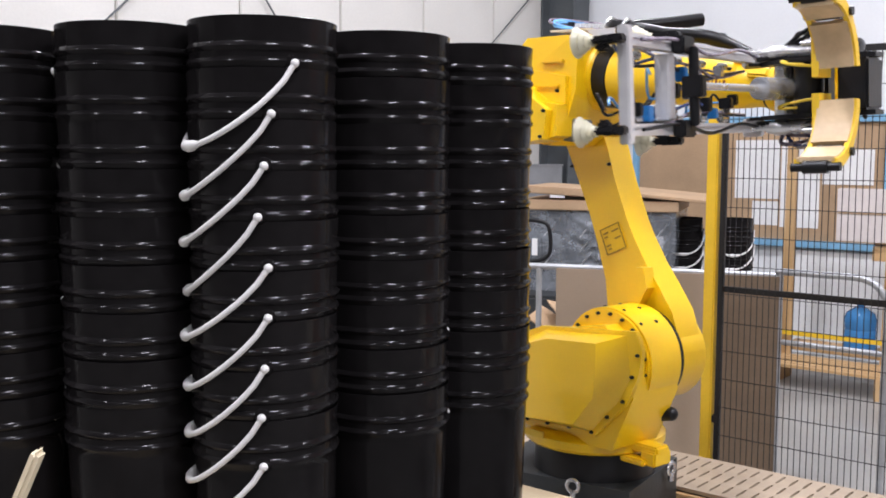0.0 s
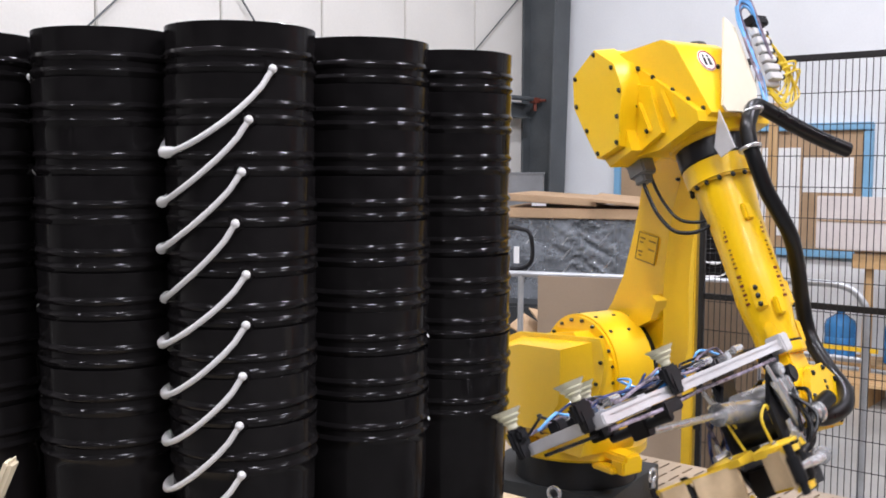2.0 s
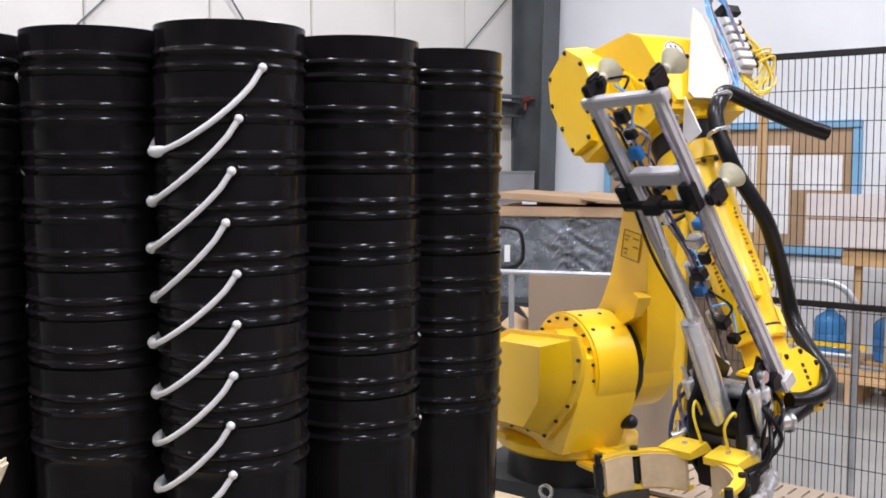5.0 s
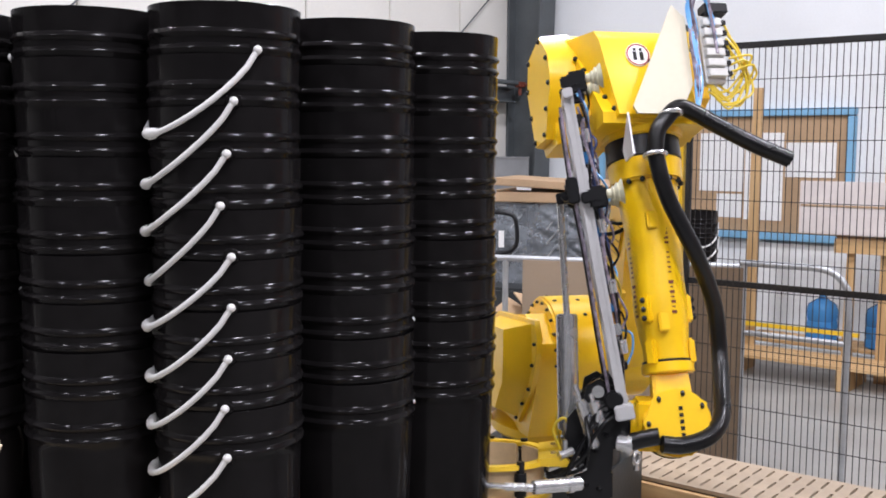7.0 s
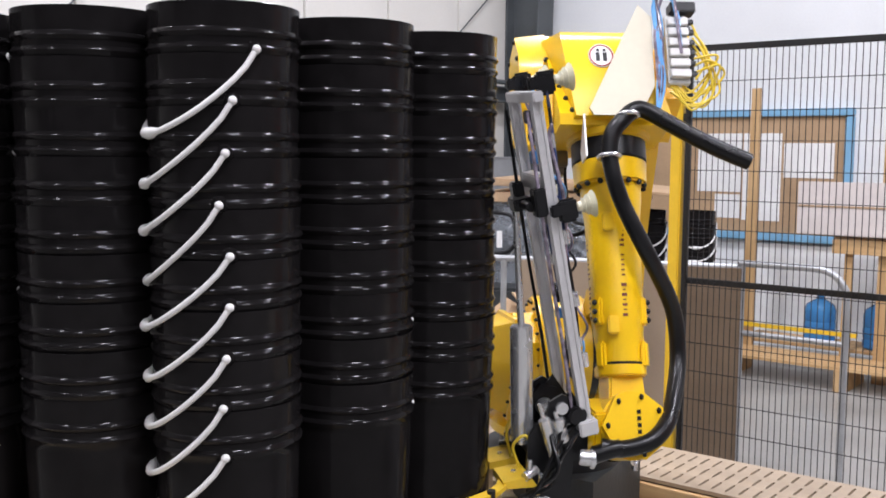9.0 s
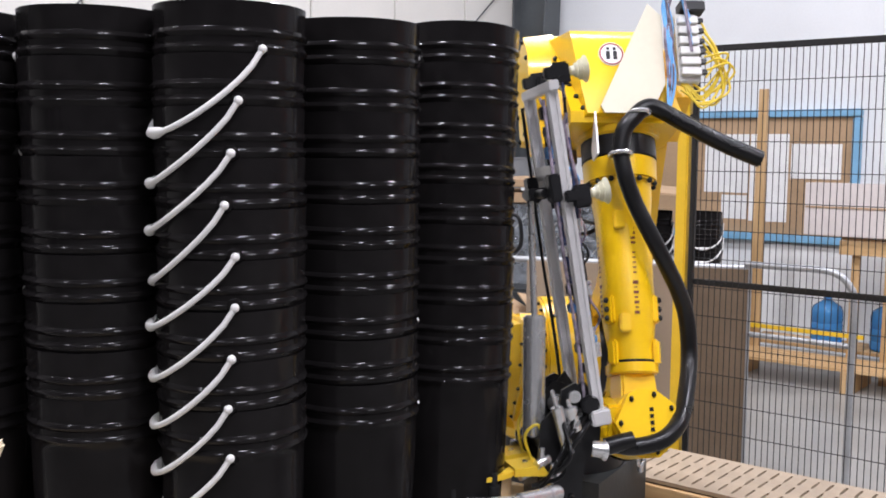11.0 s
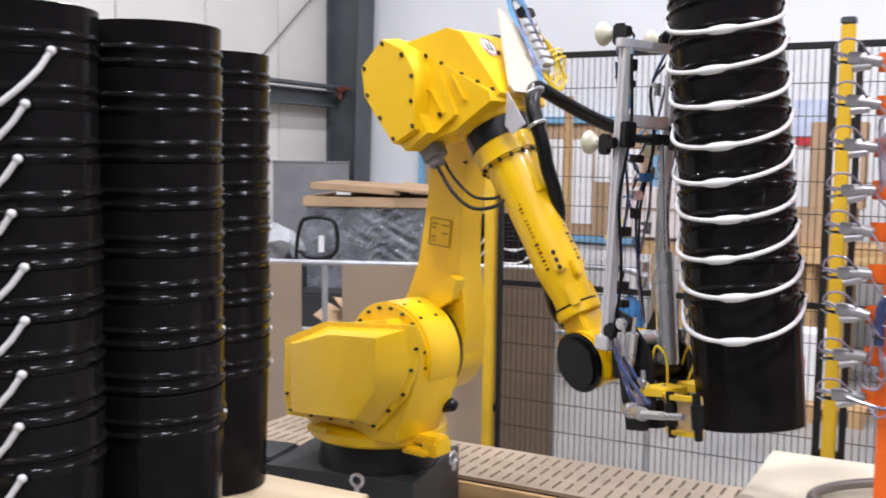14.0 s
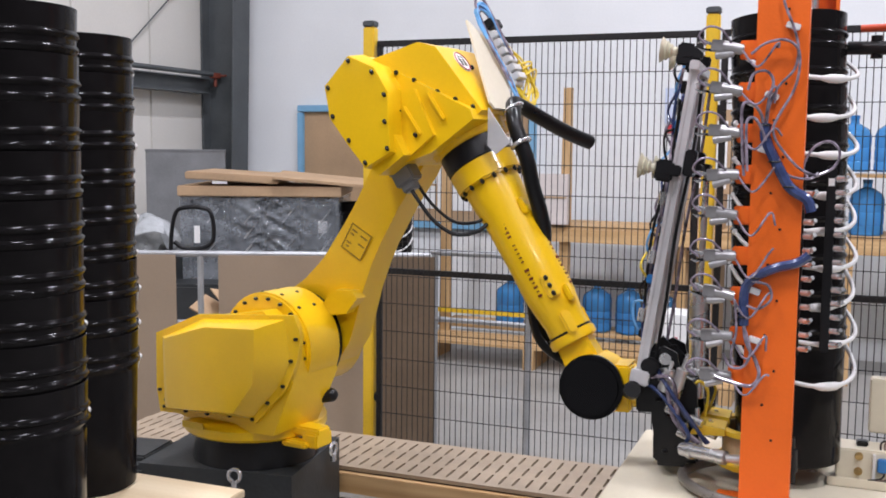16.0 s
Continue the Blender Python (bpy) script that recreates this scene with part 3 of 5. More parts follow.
# ---------------------------------------------------------------- wrapped pallet load, cart and scrap behind the barrier
def film_mat():
    m = mat("clear_stretch_film", (0.34, 0.37, 0.40), 0.10, vary=0.45, scale=5, rvary=0.08, spec=0.9)
    nt = m.node_tree
    N, Lk = nt.nodes, nt.links
    co, mp, ns, bp = N.new("ShaderNodeTexCoord"), N.new("ShaderNodeMapping"), N.new("ShaderNodeTexNoise"), N.new("ShaderNodeBump")
    mp.inputs["Scale"].default_value = (5, 5, 38)
    ns.inputs["Scale"].default_value, ns.inputs["Detail"].default_value, ns.inputs["Distortion"].default_value = 1.6, 5, 1.2
    bp.inputs["Strength"].default_value, bp.inputs["Distance"].default_value = 0.45, 0.012
    Lk.new(co.outputs["Object"], mp.inputs["Vector"]); Lk.new(mp.outputs[0], ns.inputs["Vector"])
    Lk.new(ns.outputs["Fac"], bp.inputs["Height"]); Lk.new(bp.outputs[0], N["Principled BSDF"].inputs["Normal"])
    N["Principled BSDF"].inputs["Alpha"].default_value = 0.52
    return m
load = thing("wrapped_pallet_load", pose(-3.72, 6.18, 0, 0, 0, 21.6), "pallet of pails wrapped in clear film under a cardboard tray", "pallet load")
FILM = film_mat()
w0 = None
for ix in range(4):
    for iy in range(3):
        at = pose(-0.375 + 0.25 * ix, -0.26 + 0.26 * iy, 0)
        if w0 is None:
            bm = bmesh.new(); lathe(bm, [(0.0, 0.113), (0.118, 0.115)] + [q for k in range(9) for q in ((0.118, 0.40 + 0.1 * k - 0.01), (0.126, 0.40 + 0.1 * k), (0.121, 0.40 + 0.1 * k + 0.02))] + [(0.0, 1.235)], 20)
            w0 = part("pail_column", bm, PAIL_BLACK, load, at=at)
        else:
            again(w0, load, at)
bm = bmesh.new()
NX, NY, NZ = 56, 20, 110
loop = [(-0.53 + 1.06 * i / NX, -0.415) for i in range(NX)] + [(0.53, -0.415 + 0.83 * i / NY) for i in range(NY)] + [(0.53 - 1.06 * i / NX, 0.415) for i in range(NX)] + [(-0.53, 0.415 - 0.83 * i / NY) for i in range(NY)]
rings_ = []
for k in range(NZ + 1):
    z = 0.14 + 1.11 * k / NZ
    row = []
    for x, y in loop:
        rough_ = 0.35 + 1.5 * math.exp(-((x - 0.07) / 0.17) ** 2)
        d = rough_ * (0.016 * noise.noise(Vector((x * 6, y * 2.2, z * 24 + x * 16))) + 0.011 * noise.noise(Vector((x * 15, y * 9, z * 46 - x * 20)))) - 0.012 * abs(math.sin((x + 0.53) * math.pi / 0.265))
        q = Vector((x, y)).normalized() * d
        row.append(bm.verts.new((x + q.x, y + q.y, z)))
    rings_.append(row)
for p_, q_ in zip(rings_, rings_[1:]):
    for i in range(len(loop)):
        bm.faces.new((p_[i], p_[(i + 1) % len(loop)], q_[(i + 1) % len(loop)], q_[i]))
part("stretch_film", bm, FILM, load, "crinkled glossy clear stretch film")
h0 = None
for ix in range(4):
    for k in range(8):
        at = pose(-0.375 + 0.25 * ix + 0.06, -0.26 - 0.142, 0.42 + 0.1 * k, 0, 38, 0)
        if h0 is None:
            bm = bmesh.new(); rod(bm, (0, 0, -0.065), (0, 0, 0.065), 0.006, seg=8); h0 = part("handle", bm, WIRE_STEEL, load, "white handle under film", at=at)
        elif ix in (1, 3) or k % 2:
            again(h0, load, at)
bm = bmesh.new(); box(bm, (0, 0, 1.285), (1.09, 0.86, 0.07)); part("tray", bm, CARD, load, "brown cardboard tray lid", bevel=0.006)
bm = bmesh.new(); box(bm, (0, 0, 0), (0.62, 0.84, 0.05)); part("tray_flap", bm, CARD, load, bevel=0.006, at=pose(-0.18, -0.02, 1.375, 0, 3, 0))
bm = bmesh.new(); box(bm, (0, 0, 0), (0.66, 0.7, 0.02)); part("tray_flap", bm, CARD, load, bevel=0.004, at=pose(0.4, -0.1, 1.36, 2, 5, 4))
bm = bmesh.new(); box(bm, (-0.26, -0.43, 1.36), (0.1, 0.006, 0.05)); part("label", bm, PAPER, load)
bm = bmesh.new(); box(bm, (0.42, -0.402, 1.05), (0.06, 0.006, 0.08)); part("label", bm, PAPER, load)
for i in range(5):
    bm = bmesh.new(); box(bm, (0, -0.36 + 0.18 * i, 0.1), (1.04, 0.14, 0.025)); part("deck_board", bm, PINE_X, load)
for i in range(3):
    bm = bmesh.new(); box(bm, (-0.45 + 0.45 * i, 0, 0.045), (0.09, 0.8, 0.085)); part("bearer", bm, PINE, load)
cart = thing("hand_cart", pose(-3.95, 5.35, 0, 0, 0, 21.6), "dark grey hand cart with a black loop handle", "cart")
bm = bmesh.new(); box(bm, (0.1, 0.1, 0.45), (0.5, 0.3, 0.5)); part("cart_body", bm, CHARCOAL, cart, bevel=0.02)
bm = bmesh.new(); hose(bm, [(0, 0, 0.7), (0, 0, 0.98), (0.03, 0, 1.15), (0.09, 0, 1.19), (0.2, 0, 1.19), (0.26, 0, 1.15), (0.27, 0, 0.99), (0.2, 0, 0.93), (0.08, 0, 0.93), (0.02, 0, 0.97)], 0.014, 10, 6); part("loop_handle", bm, BLACK, cart)
bm = bmesh.new(); box(bm, (0.17, -0.012, 1.02), (0.035, 0.01, 0.11)); part("label", bm, PAPER, cart)
for x in (-0.12, 0.32):
    bm = bmesh.new(); rod(bm, (x, -0.08, 0.1), (x, -0.04, 0.1), 0.1, seg=24); part("wheel", bm, RUBBER, cart)
bm = bmesh.new(); box(bm, (0, 0, 0.77), (0.62, 0.03, 1.54)); box(bm, (0, 0, 1.545), (0.63, 0.04, 0.016))
tagged(part("grey_screen_panel", bm, mat("grey_laminate", (0.20, 0.205, 0.21), 0.5), at=pose(-4.75, 6.62, 0, 0, 0, 21.6), bevel=0.003), "grey laminate screen panel with a dark top edge", "panel")
bm = bmesh.new(); ball(bm, (0, 0, 0.10), 0.16, (1, 0.8, 0.75), 32)
for v in bm.verts:
    v.co += 0.09 * noise.noise_vector(v.co * 7) + 0.03 * noise.noise_vector(v.co * 25)
tagged(part("plastic_bag", bm, mat("clear_plastic_bag", (0.45, 0.47, 0.48), 0.2, vary=0.2), at=pose(-4.25, 5.5, 0.86)), "crumpled translucent plastic bag on a bin", "bag")
bm = bmesh.new(); box(bm, (-4.25, 5.5, 0.43), (0.4, 0.4, 0.86)); tagged(part("grey_bin", bm, CHARCOAL, bevel=0.02), "dark grey plastic bin", "bin")
scrap = thing("scrap_box", pose(-3.12, 4.86, 0, 0, 0, 15), "open box of torn cardboard scraps behind the barrier", "box")
bm = bmesh.new(); box(bm, (0, 0, 0.3), (0.5, 0.35, 0.6)); part("box_body", bm, CARD, scrap, bevel=0.004)
for k, (dx, dz, ry) in enumerate(((-0.1, 0.64, 28), (0.08, 0.68, -22), (0.0, 0.72, 12), (0.14, 0.63, 40))):
    bm = bmesh.new(); box(bm, (0, 0, 0), (0.3, 0.2, 0.008)); part("scrap_piece", bm, CARD, scrap, at=pose(dx, -0.05 + 0.03 * k, dz, 15, ry, 20 * k))

# ---------------------------------------------------------------- robot pedestal
ped = thing("robot_pedestal", pose(-1.86, 2.99, 0, 0, 0, 8), "charcoal cast robot pedestal with steel eyebolts on a cream plate", "pedestal")
bm = bmesh.new(); prism(bm, [(-0.30, 0.27), (0.25, 0.27), (0.25, 0.53), (-0.30, 0.53)], -0.24, 0.22); part("block", bm, CHARCOAL, ped, bevel=0.018)
bm = bmesh.new(); box(bm, (-0.37, -0.10, 0.395), (0.2, 0.30, 0.25)); part("connector_box", bm, CHARCOAL, ped, bevel=0.015)
bm = bmesh.new(); box(bm, (-0.37, -0.10, 0.53), (0.14, 0.2, 0.02)); part("cover_plate", bm, CHARCOAL, ped, bevel=0.006)
bm = bmesh.new(); box(bm, (-0.05, 0, 0.255), (0.8, 0.62, 0.03)); part("base_plate", bm, CREAM, ped, bevel=0.004)
bm = bmesh.new(); box(bm, (-0.05, 0, 0.12), (0.6, 0.5, 0.24)); part("plinth", bm, CONCRETE, ped, bevel=0.01)
for x, y, tn in ((0.06, -0.262, 0), (-0.43, -0.27, 20), (0.27, 0.1, 80), (-0.2, 0.24, 0)):
    m = pose(x, y, 0.505, 0, 0, tn)
    bm = bmesh.new(); ring(bm, m @ pose(0, 0, 0.018), 0.021, 0.007); rod(bm, m @ Vector((0, 0, -0.025)), m @ Vector((0, 0, -0.002)), 0.011, seg=12); part("eyebolt", bm, STEEL, ped, "bright steel lifting eye")

# ---------------------------------------------------------------- work table with the orange clamping fixture
wt = thing("work_table", pose(0, 0, 0), "cream work table carrying the orange clamping fixture", "table")
WTZ = 0.712
bm = bmesh.new(); box(bm, (0.22, 2.74, WTZ - 0.0125), (1.46, 0.84, 0.025)); part("tabletop", bm, CREAM, wt, bevel=0.004)
bm = bmesh.new(); box(bm, (0.24, 2.74, WTZ - 0.075), (1.38, 0.76, 0.1)); part("apron", bm, ALU, wt)
for x in (-0.42, 0.88):
    for y in (2.39, 3.09):
        bm = bmesh.new(); box(bm, (x, y, 0.295), (0.06, 0.06, 0.585)); part("leg", bm, ALU, wt, bevel=0.004)
bm = bmesh.new(); hose(bm, [(-0.02, 2.55, WTZ + 0.03), (-0.16, 2.52, WTZ + 0.022), (-0.27, 2.58, WTZ + 0.02), (-0.33, 2.7, WTZ + 0.02), (-0.28, 2.82, WTZ + 0.022), (-0.16, 2.9, WTZ + 0.03), (-0.02, 2.95, WTZ + 0.04)], 0.0135, 10)
tagged(part("floor_hose", bm, mat("grey_braided_hose", (0.22, 0.20, 0.18), 0.3, 0.4, bump=0.4, bscale=300)), "grey braided hose looped on the work table", "hose")

fx = thing("clamp_fixture", pose(0, 0, 0), "tall orange steel fixture with rows of pneumatic handle clamps", "fixture")
AX, AY, TOPZ = -0.112, 2.56, 2.75
bm = bmesh.new()
def channel(bm, w, d0, d1, t, z0, z1, m):
    """A folded steel channel, open at the back."""
    prism(bm, [(-w, -d1), (-w, d0), (w, d0), (w, -d1), (w - t, -d1), (w - t, d0 - t), (t - w, d0 - t), (t - w, -d1)], z0, z1, m @ pose(0, 0, 0, 90, 0, 0))
channel(bm, 0.058, 0.041, 0.035, 0.006, WTZ + 0.013, TOPZ, pose(AX, AY, 0))
columnA = part("front_column", bm, ORANGE, fx, bevel=0.002)
bm = bmesh.new(); rod(bm, (0, -0.0425, 0), (0, -0.040, 0), 0.0032, seg=8)
screw = part("screw", bm, BLACK, fx, at=pose(AX + 0.012, AY, 0.9))
for k in range(1, 20):
    again(screw, fx, pose(AX + 0.012 * (-1) ** k, AY, 0.9 + 0.085 * k))
BX2, BY2 = -0.046, 3.14
bm = bmesh.new(); channel(bm, 0.050, 0.006, 0.08, 0.010, WTZ + 0.013, TOPZ, pose(BX2, BY2, 0, 0, 0, 180)); part("rear_column", bm, ORANGE, fx, bevel=0.002)
bm = bmesh.new(); rod(bm, (0, -0.0085, 0), (0, -0.006, 0), 0.006, seg=10); hole = part("hole", bm, BLACK, fx, at=pose(BX2 - 0.017, BY2, 0.86))
bm = bmesh.new(); box(bm, (0, -0.007, 0), (0.045, 0.003, 0.004)); slot = part("slot", bm, BLACK, fx, at=pose(BX2, BY2, 0.905))
for k in range(15):
    for sx in (-0.017, 0.017):
        if k or sx > 0:
            again(hole, fx, pose(BX2 + sx, BY2, 0.86 + 0.09 * k))
    if k:
        again(slot, fx, pose(BX2, BY2, 0.905 + 0.09 * k))
bm = bmesh.new(); box(bm, (AX, AY, WTZ + 0.006), (0.24, 0.16, 0.012)); part("base_flange", bm, ORANGE, fx, bevel=0.003)
bm = bmesh.new(); box(bm, (BX2, BY2 - 0.02, WTZ + 0.006), (0.24, 0.16, 0.012)); part("base_flange", bm, ORANGE, fx, bevel=0.003)
bm = bmesh.new(); rod(bm, (BX2 - 0.02, BY2 - 0.06, 1.95), (BX2 - 0.02, BY2 - 0.06, 2.6), 0.014); rod(bm, (BX2 - 0.02, BY2 - 0.06, 1.9), (BX2 - 0.02, BY2 - 0.06, 1.96), 0.02); part("lift_rod", bm, STEEL, fx)
CLEAR = mat("clear_violet_tubing", (0.25, 0.21, 0.26), 0.12, vary=0.5, scale=30)
BLUE_TUBE = mat("blue_air_tubing", (0.045, 0.065, 0.16), 0.15, vary=0.25, scale=40)
CLAMP_GREY = mat("cast_grey_clamp", (0.36, 0.35, 0.35), 0.3, 0.5, vary=0.2)
rnd = random.Random(3)
for k in range(9):
    z = 1.05 + 0.0975 * k
    bm = bmesh.new(); box(bm, (AX - 0.075, AY - 0.03, z), (0.04, 0.008, 0.045)); tab = part("clamp_tab", bm, ORANGE, fx, bevel=0.003)
    bm = bmesh.new()
    rod(bm, (0, 0, 0), (-0.05, 0, 0.002), 0.012, 0.015, seg=14); box(bm, (-0.06, 0, 0.002), (0.03, 0.024, 0.028)); rod(bm, (-0.02, -0.004, -0.012), (-0.062, -0.006, -0.022), 0.008, 0.010, seg=12)
    clamp = part("clamp_body", bm, CLAMP_GREY, fx, bevel=0.003, at=pose(AX - 0.085, AY - 0.045, z, 0, rnd.uniform(-4, 8), rnd.uniform(-6, 6)))
    bm = bmesh.new(); prism(bm, [(-0.072, 0.008), (-0.097, 0.014), (-0.11, 0.004), (-0.094, 0.006), (-0.072, 0.0)], -0.007, 0.007); prism(bm, [(-0.072, -0.006), (-0.094, -0.016), (-0.108, -0.008), (-0.092, -0.01), (-0.072, -0.013)], -0.007, 0.007)
    part("jaw", bm, STEEL, clamp)
    bm = bmesh.new(); hose(bm, [(-0.03, -0.01, 0.012), (-0.055, -0.022, 0.038), (-0.085, -0.026, 0.042), (-0.105, -0.02, 0.02), (-0.085, -0.018, 0.0)], 0.0028, 8, 6); part("air_tube", bm, CLEAR, clamp)
    bm = bmesh.new(); hose(bm, [(AX - 0.09, AY - 0.05, z), (AX - 0.05, AY - 0.075, z - 0.03 - 0.02 * rnd.random()), (AX - 0.01, AY - 0.065, z + 0.01), (AX + 0.015 * rnd.uniform(-1, 1), AY - 0.06, z + 0.05 * rnd.uniform(-1, 1))], 0.0028, 8, 6); part("air_tube", bm, CLEAR, fx)
# air tubes clipped to the front column
TUBES = [
    (CLEAR, 0.0042, [(-0.113, 2.503, 1.961), (-0.109, 2.503, 1.929), (-0.088, 2.503, 1.877), (-0.076, 2.503, 1.829), (-0.082, 2.503, 1.782), (-0.115, 2.503, 1.743), (-0.134, 2.503, 1.698), (-0.139, 2.503, 1.655)]),
    (CLEAR, 0.0042, [(-0.179, 2.497, 1.817), (-0.15, 2.497, 1.84), (-0.11, 2.497, 1.849), (-0.081, 2.497, 1.834), (-0.071, 2.497, 1.802), (-0.079, 2.497, 1.74), (-0.112, 2.497, 1.676), (-0.123, 2.497, 1.644), (-0.111, 2.497, 1.61), (-0.065, 2.497, 1.557), (-0.024, 2.497, 1.537)]),
    (CLEAR, 0.0045, [(-0.183, 2.495, 1.735), (-0.172, 2.495, 1.771), (-0.144, 2.495, 1.778), (-0.127, 2.495, 1.755), (-0.135, 2.495, 1.713), (-0.14, 2.495, 1.665)]),
    (CLEAR, 0.005, [(-0.185, 2.5, 1.535), (-0.192, 2.5, 1.622), (-0.194, 2.5, 1.697), (-0.174, 2.5, 1.705), (-0.153, 2.5, 1.682), (-0.141, 2.5, 1.644)]),
    (CLEAR, 0.0045, [(-0.177, 2.49, 1.546), (-0.182, 2.49, 1.622), (-0.181, 2.49, 1.665), (-0.164, 2.49, 1.669), (-0.148, 2.49, 1.644), (-0.138, 2.49, 1.617)]),
    (CLEAR, 0.0042, [(-0.025, 2.53, 1.536), (0.012, 2.53, 1.558), (0.023, 2.53, 1.593), (0.001, 2.53, 1.617), (-0.033, 2.53, 1.603), (-0.054, 2.53, 1.56), (-0.045, 2.53, 1.533)]),
    (CLEAR, 0.004, [(-0.118, 2.51, 1.58), (-0.085, 2.51, 1.538), (-0.039, 2.51, 1.531), (-0.02, 2.51, 1.545)]),
    (BLUE_TUBE, 0.013, [(-0.14, 2.505, 1.658), (-0.14, 2.505, 1.623), (-0.117, 2.505, 1.572), (-0.083, 2.505, 1.511), (-0.044, 2.505, 1.483), (-0.033, 2.505, 1.454)]),
    (BLUE_TUBE, 0.012, [(-0.032, 2.505, 1.353), (-0.058, 2.505, 1.334), (-0.105, 2.505, 1.32), (-0.152, 2.505, 1.294), (-0.173, 2.505, 1.261), (-0.172, 2.505, 1.179)]),
    (CLEAR, 0.006, [(-0.172, 2.5, 1.186), (-0.164, 2.5, 1.139), (-0.142, 2.5, 1.097), (-0.132, 2.5, 1.06), (-0.151, 2.5, 1.033), (-0.198, 2.5, 1.039), (-0.236, 2.5, 1.049)]),
    (CLEAR, 0.0045, [(-0.167, 2.497, 1.167), (-0.154, 2.497, 1.113), (-0.171, 2.497, 1.078), (-0.2, 2.497, 1.078), (-0.217, 2.497, 1.107)]),
    (CLEAR, 0.004, [(-0.163, 2.497, 1.287), (-0.121, 2.497, 1.279), (-0.112, 2.497, 1.246), (-0.139, 2.497, 1.221), (-0.167, 2.497, 1.227)]),
    (CLEAR, 0.004, [(-0.194, 2.497, 1.24), (-0.188, 2.497, 1.165), (-0.198, 2.497, 1.109), (-0.19, 2.497, 1.082)]),
]
for tube_mat, tr, line in TUBES:
    bm = bmesh.new(); hose(bm, line, tr * 0.8 if tr < 0.01 else tr, 8, 6); part("air_hose", bm, tube_mat, fx)
for c in [(-0.142, 2.505, 1.654), (-0.117, 2.505, 1.569), (-0.083, 2.505, 1.511), (-0.152, 2.505, 1.294), (-0.173, 2.505, 1.199)]:
    bm = bmesh.new(); ring(bm, Matrix.Translation(c) @ pose(0, 0, 0, 90, 0, 0), 0.0135, 0.0025, 16, 6); part("cable_tie", bm, BLACK, fx)
for c in [(-0.089, 2.51, 1.88), (-0.13, 2.51, 1.722), (-0.142, 2.51, 1.596), (-0.153, 2.51, 1.262), (-0.145, 2.51, 1.143)]:
    bm = bmesh.new(); box(bm, (0, 0, 0), (0.032, 0.012, 0.015)); part("cable_tie_mount", bm, WHITE_PLASTIC, fx, bevel=0.002, at=Matrix.Translation(c) @ pose(0, 0, 0, 0, 18, 0))
for mx, my, z0, z1, w in ((-0.062, 2.575, 1.10, 1.542, 0.026), (0.008, 2.66, 1.10, 1.559, 0.022)):
    bm = bmesh.new(); box(bm, (mx, my, (z0 + z1) / 2), (w, 0.03, z1 - z0)); mani = part("valve_manifold", bm, BLACK, fx, "black pneumatic valve manifold", bevel=0.003)
    for k in range(int((z1 - z0) / 0.034)):
        z = z0 + 0.02 + 0.034 * k
        bm = bmesh.new(); rod(bm, (mx + w / 2, my - 0.006, z), (mx + w / 2 + 0.022, my - 0.012, z), 0.0075, seg=10); rod(bm, (mx + w / 2 + 0.018, my - 0.012, z), (mx + w / 2 + 0.026, my - 0.022, z + 0.006), 0.0055, seg=8); part("push_fitting", bm, STEEL, mani)
bm = bmesh.new(); box(bm, (0.008, 2.643, 1.52), (0.014, 0.003, 0.018)); part("label", bm, PAPER, fx)
# upper press arm and side units
pa = thing("press_unit", pose(0, 0, 0), "pneumatic press arms with a grey pink housing beside the fixture", "press")
bm = bmesh.new(); rod(bm, (0.03, 2.98, 1.87), (0.17, 2.95, 1.865), 0.018); rod(bm, (0.1, 2.97, 1.9), (0.1, 2.97, 1.84), 0.014); part("black_arm", bm, BLACK, pa)
bm = bmesh.new(); rod(bm, (0.06, 3.02, 1.925), (0.34, 3.0, 1.93), 0.010); part("red_rod", bm, mat("red_orange_paint", (0.6, 0.07, 0.02), 0.4), pa)
bm = bmesh.new(); box(bm, (0.21, 3.1, 1.75), (0.12, 0.14, 0.3)); part("housing", bm, mat("grey_pink_housing", (0.46, 0.40, 0.38), 0.5), pa, bevel=0.01)
bm = bmesh.new(); box(bm, (0.17, 3.06, 1.56), (0.03, 0.04, 0.1)); part("latch", bm, BLACK, pa, bevel=0.004)
bm = bmesh.new(); rod(bm, (0.15, 2.95, 1.98), (0.28, 2.98, 2.02), 0.026, 0.03); box(bm, (0.16, 2.94, 2.03), (0.03, 0.04, 0.08)); part("clamp_body", bm, CLAMP_GREY, pa, bevel=0.004)
bm = bmesh.new(); rod(bm, (0.21, 3.1, WTZ), (0.21, 3.1, 1.62), 0.018); part("stand_tube", bm, CREAM, pa)
for x, y, h in ((-0.009, 2.93, 0.072), (0.022, 3.0, 0.112)):
    b = thing("bumper_post", pose(x, y, WTZ), "steel bumper post with a black rubber cap", "post", "bumper posts")
    bm = bmesh.new(); rod(bm, (0, 0, 0), (0, 0, h), 0.016, seg=20); part("tube", bm, STEEL, b)
    bm = bmesh.new(); lathe(bm, [(0.0, h - 0.002), (0.022, h - 0.002), (0.030, h + 0.004), (0.030, h + 0.016), (0.026, h + 0.020), (0.0, h + 0.017)], 28); part("rubber_cap", bm, RUBBER, b)
PRINT_BROWN = mat("brown_wire", (0.10, 0.05, 0.03), 0.5)
cb = thing("cream_side_unit", pose(0.11, 2.92, WTZ), "cream machine side unit with bolts and a blue switch", "machine")
bm = bmesh.new(); box(bm, (0.03, 0, 0.045), (0.18, 0.10, 0.09)); part("bolt_plate", bm, CREAM, cb, bevel=0.004)
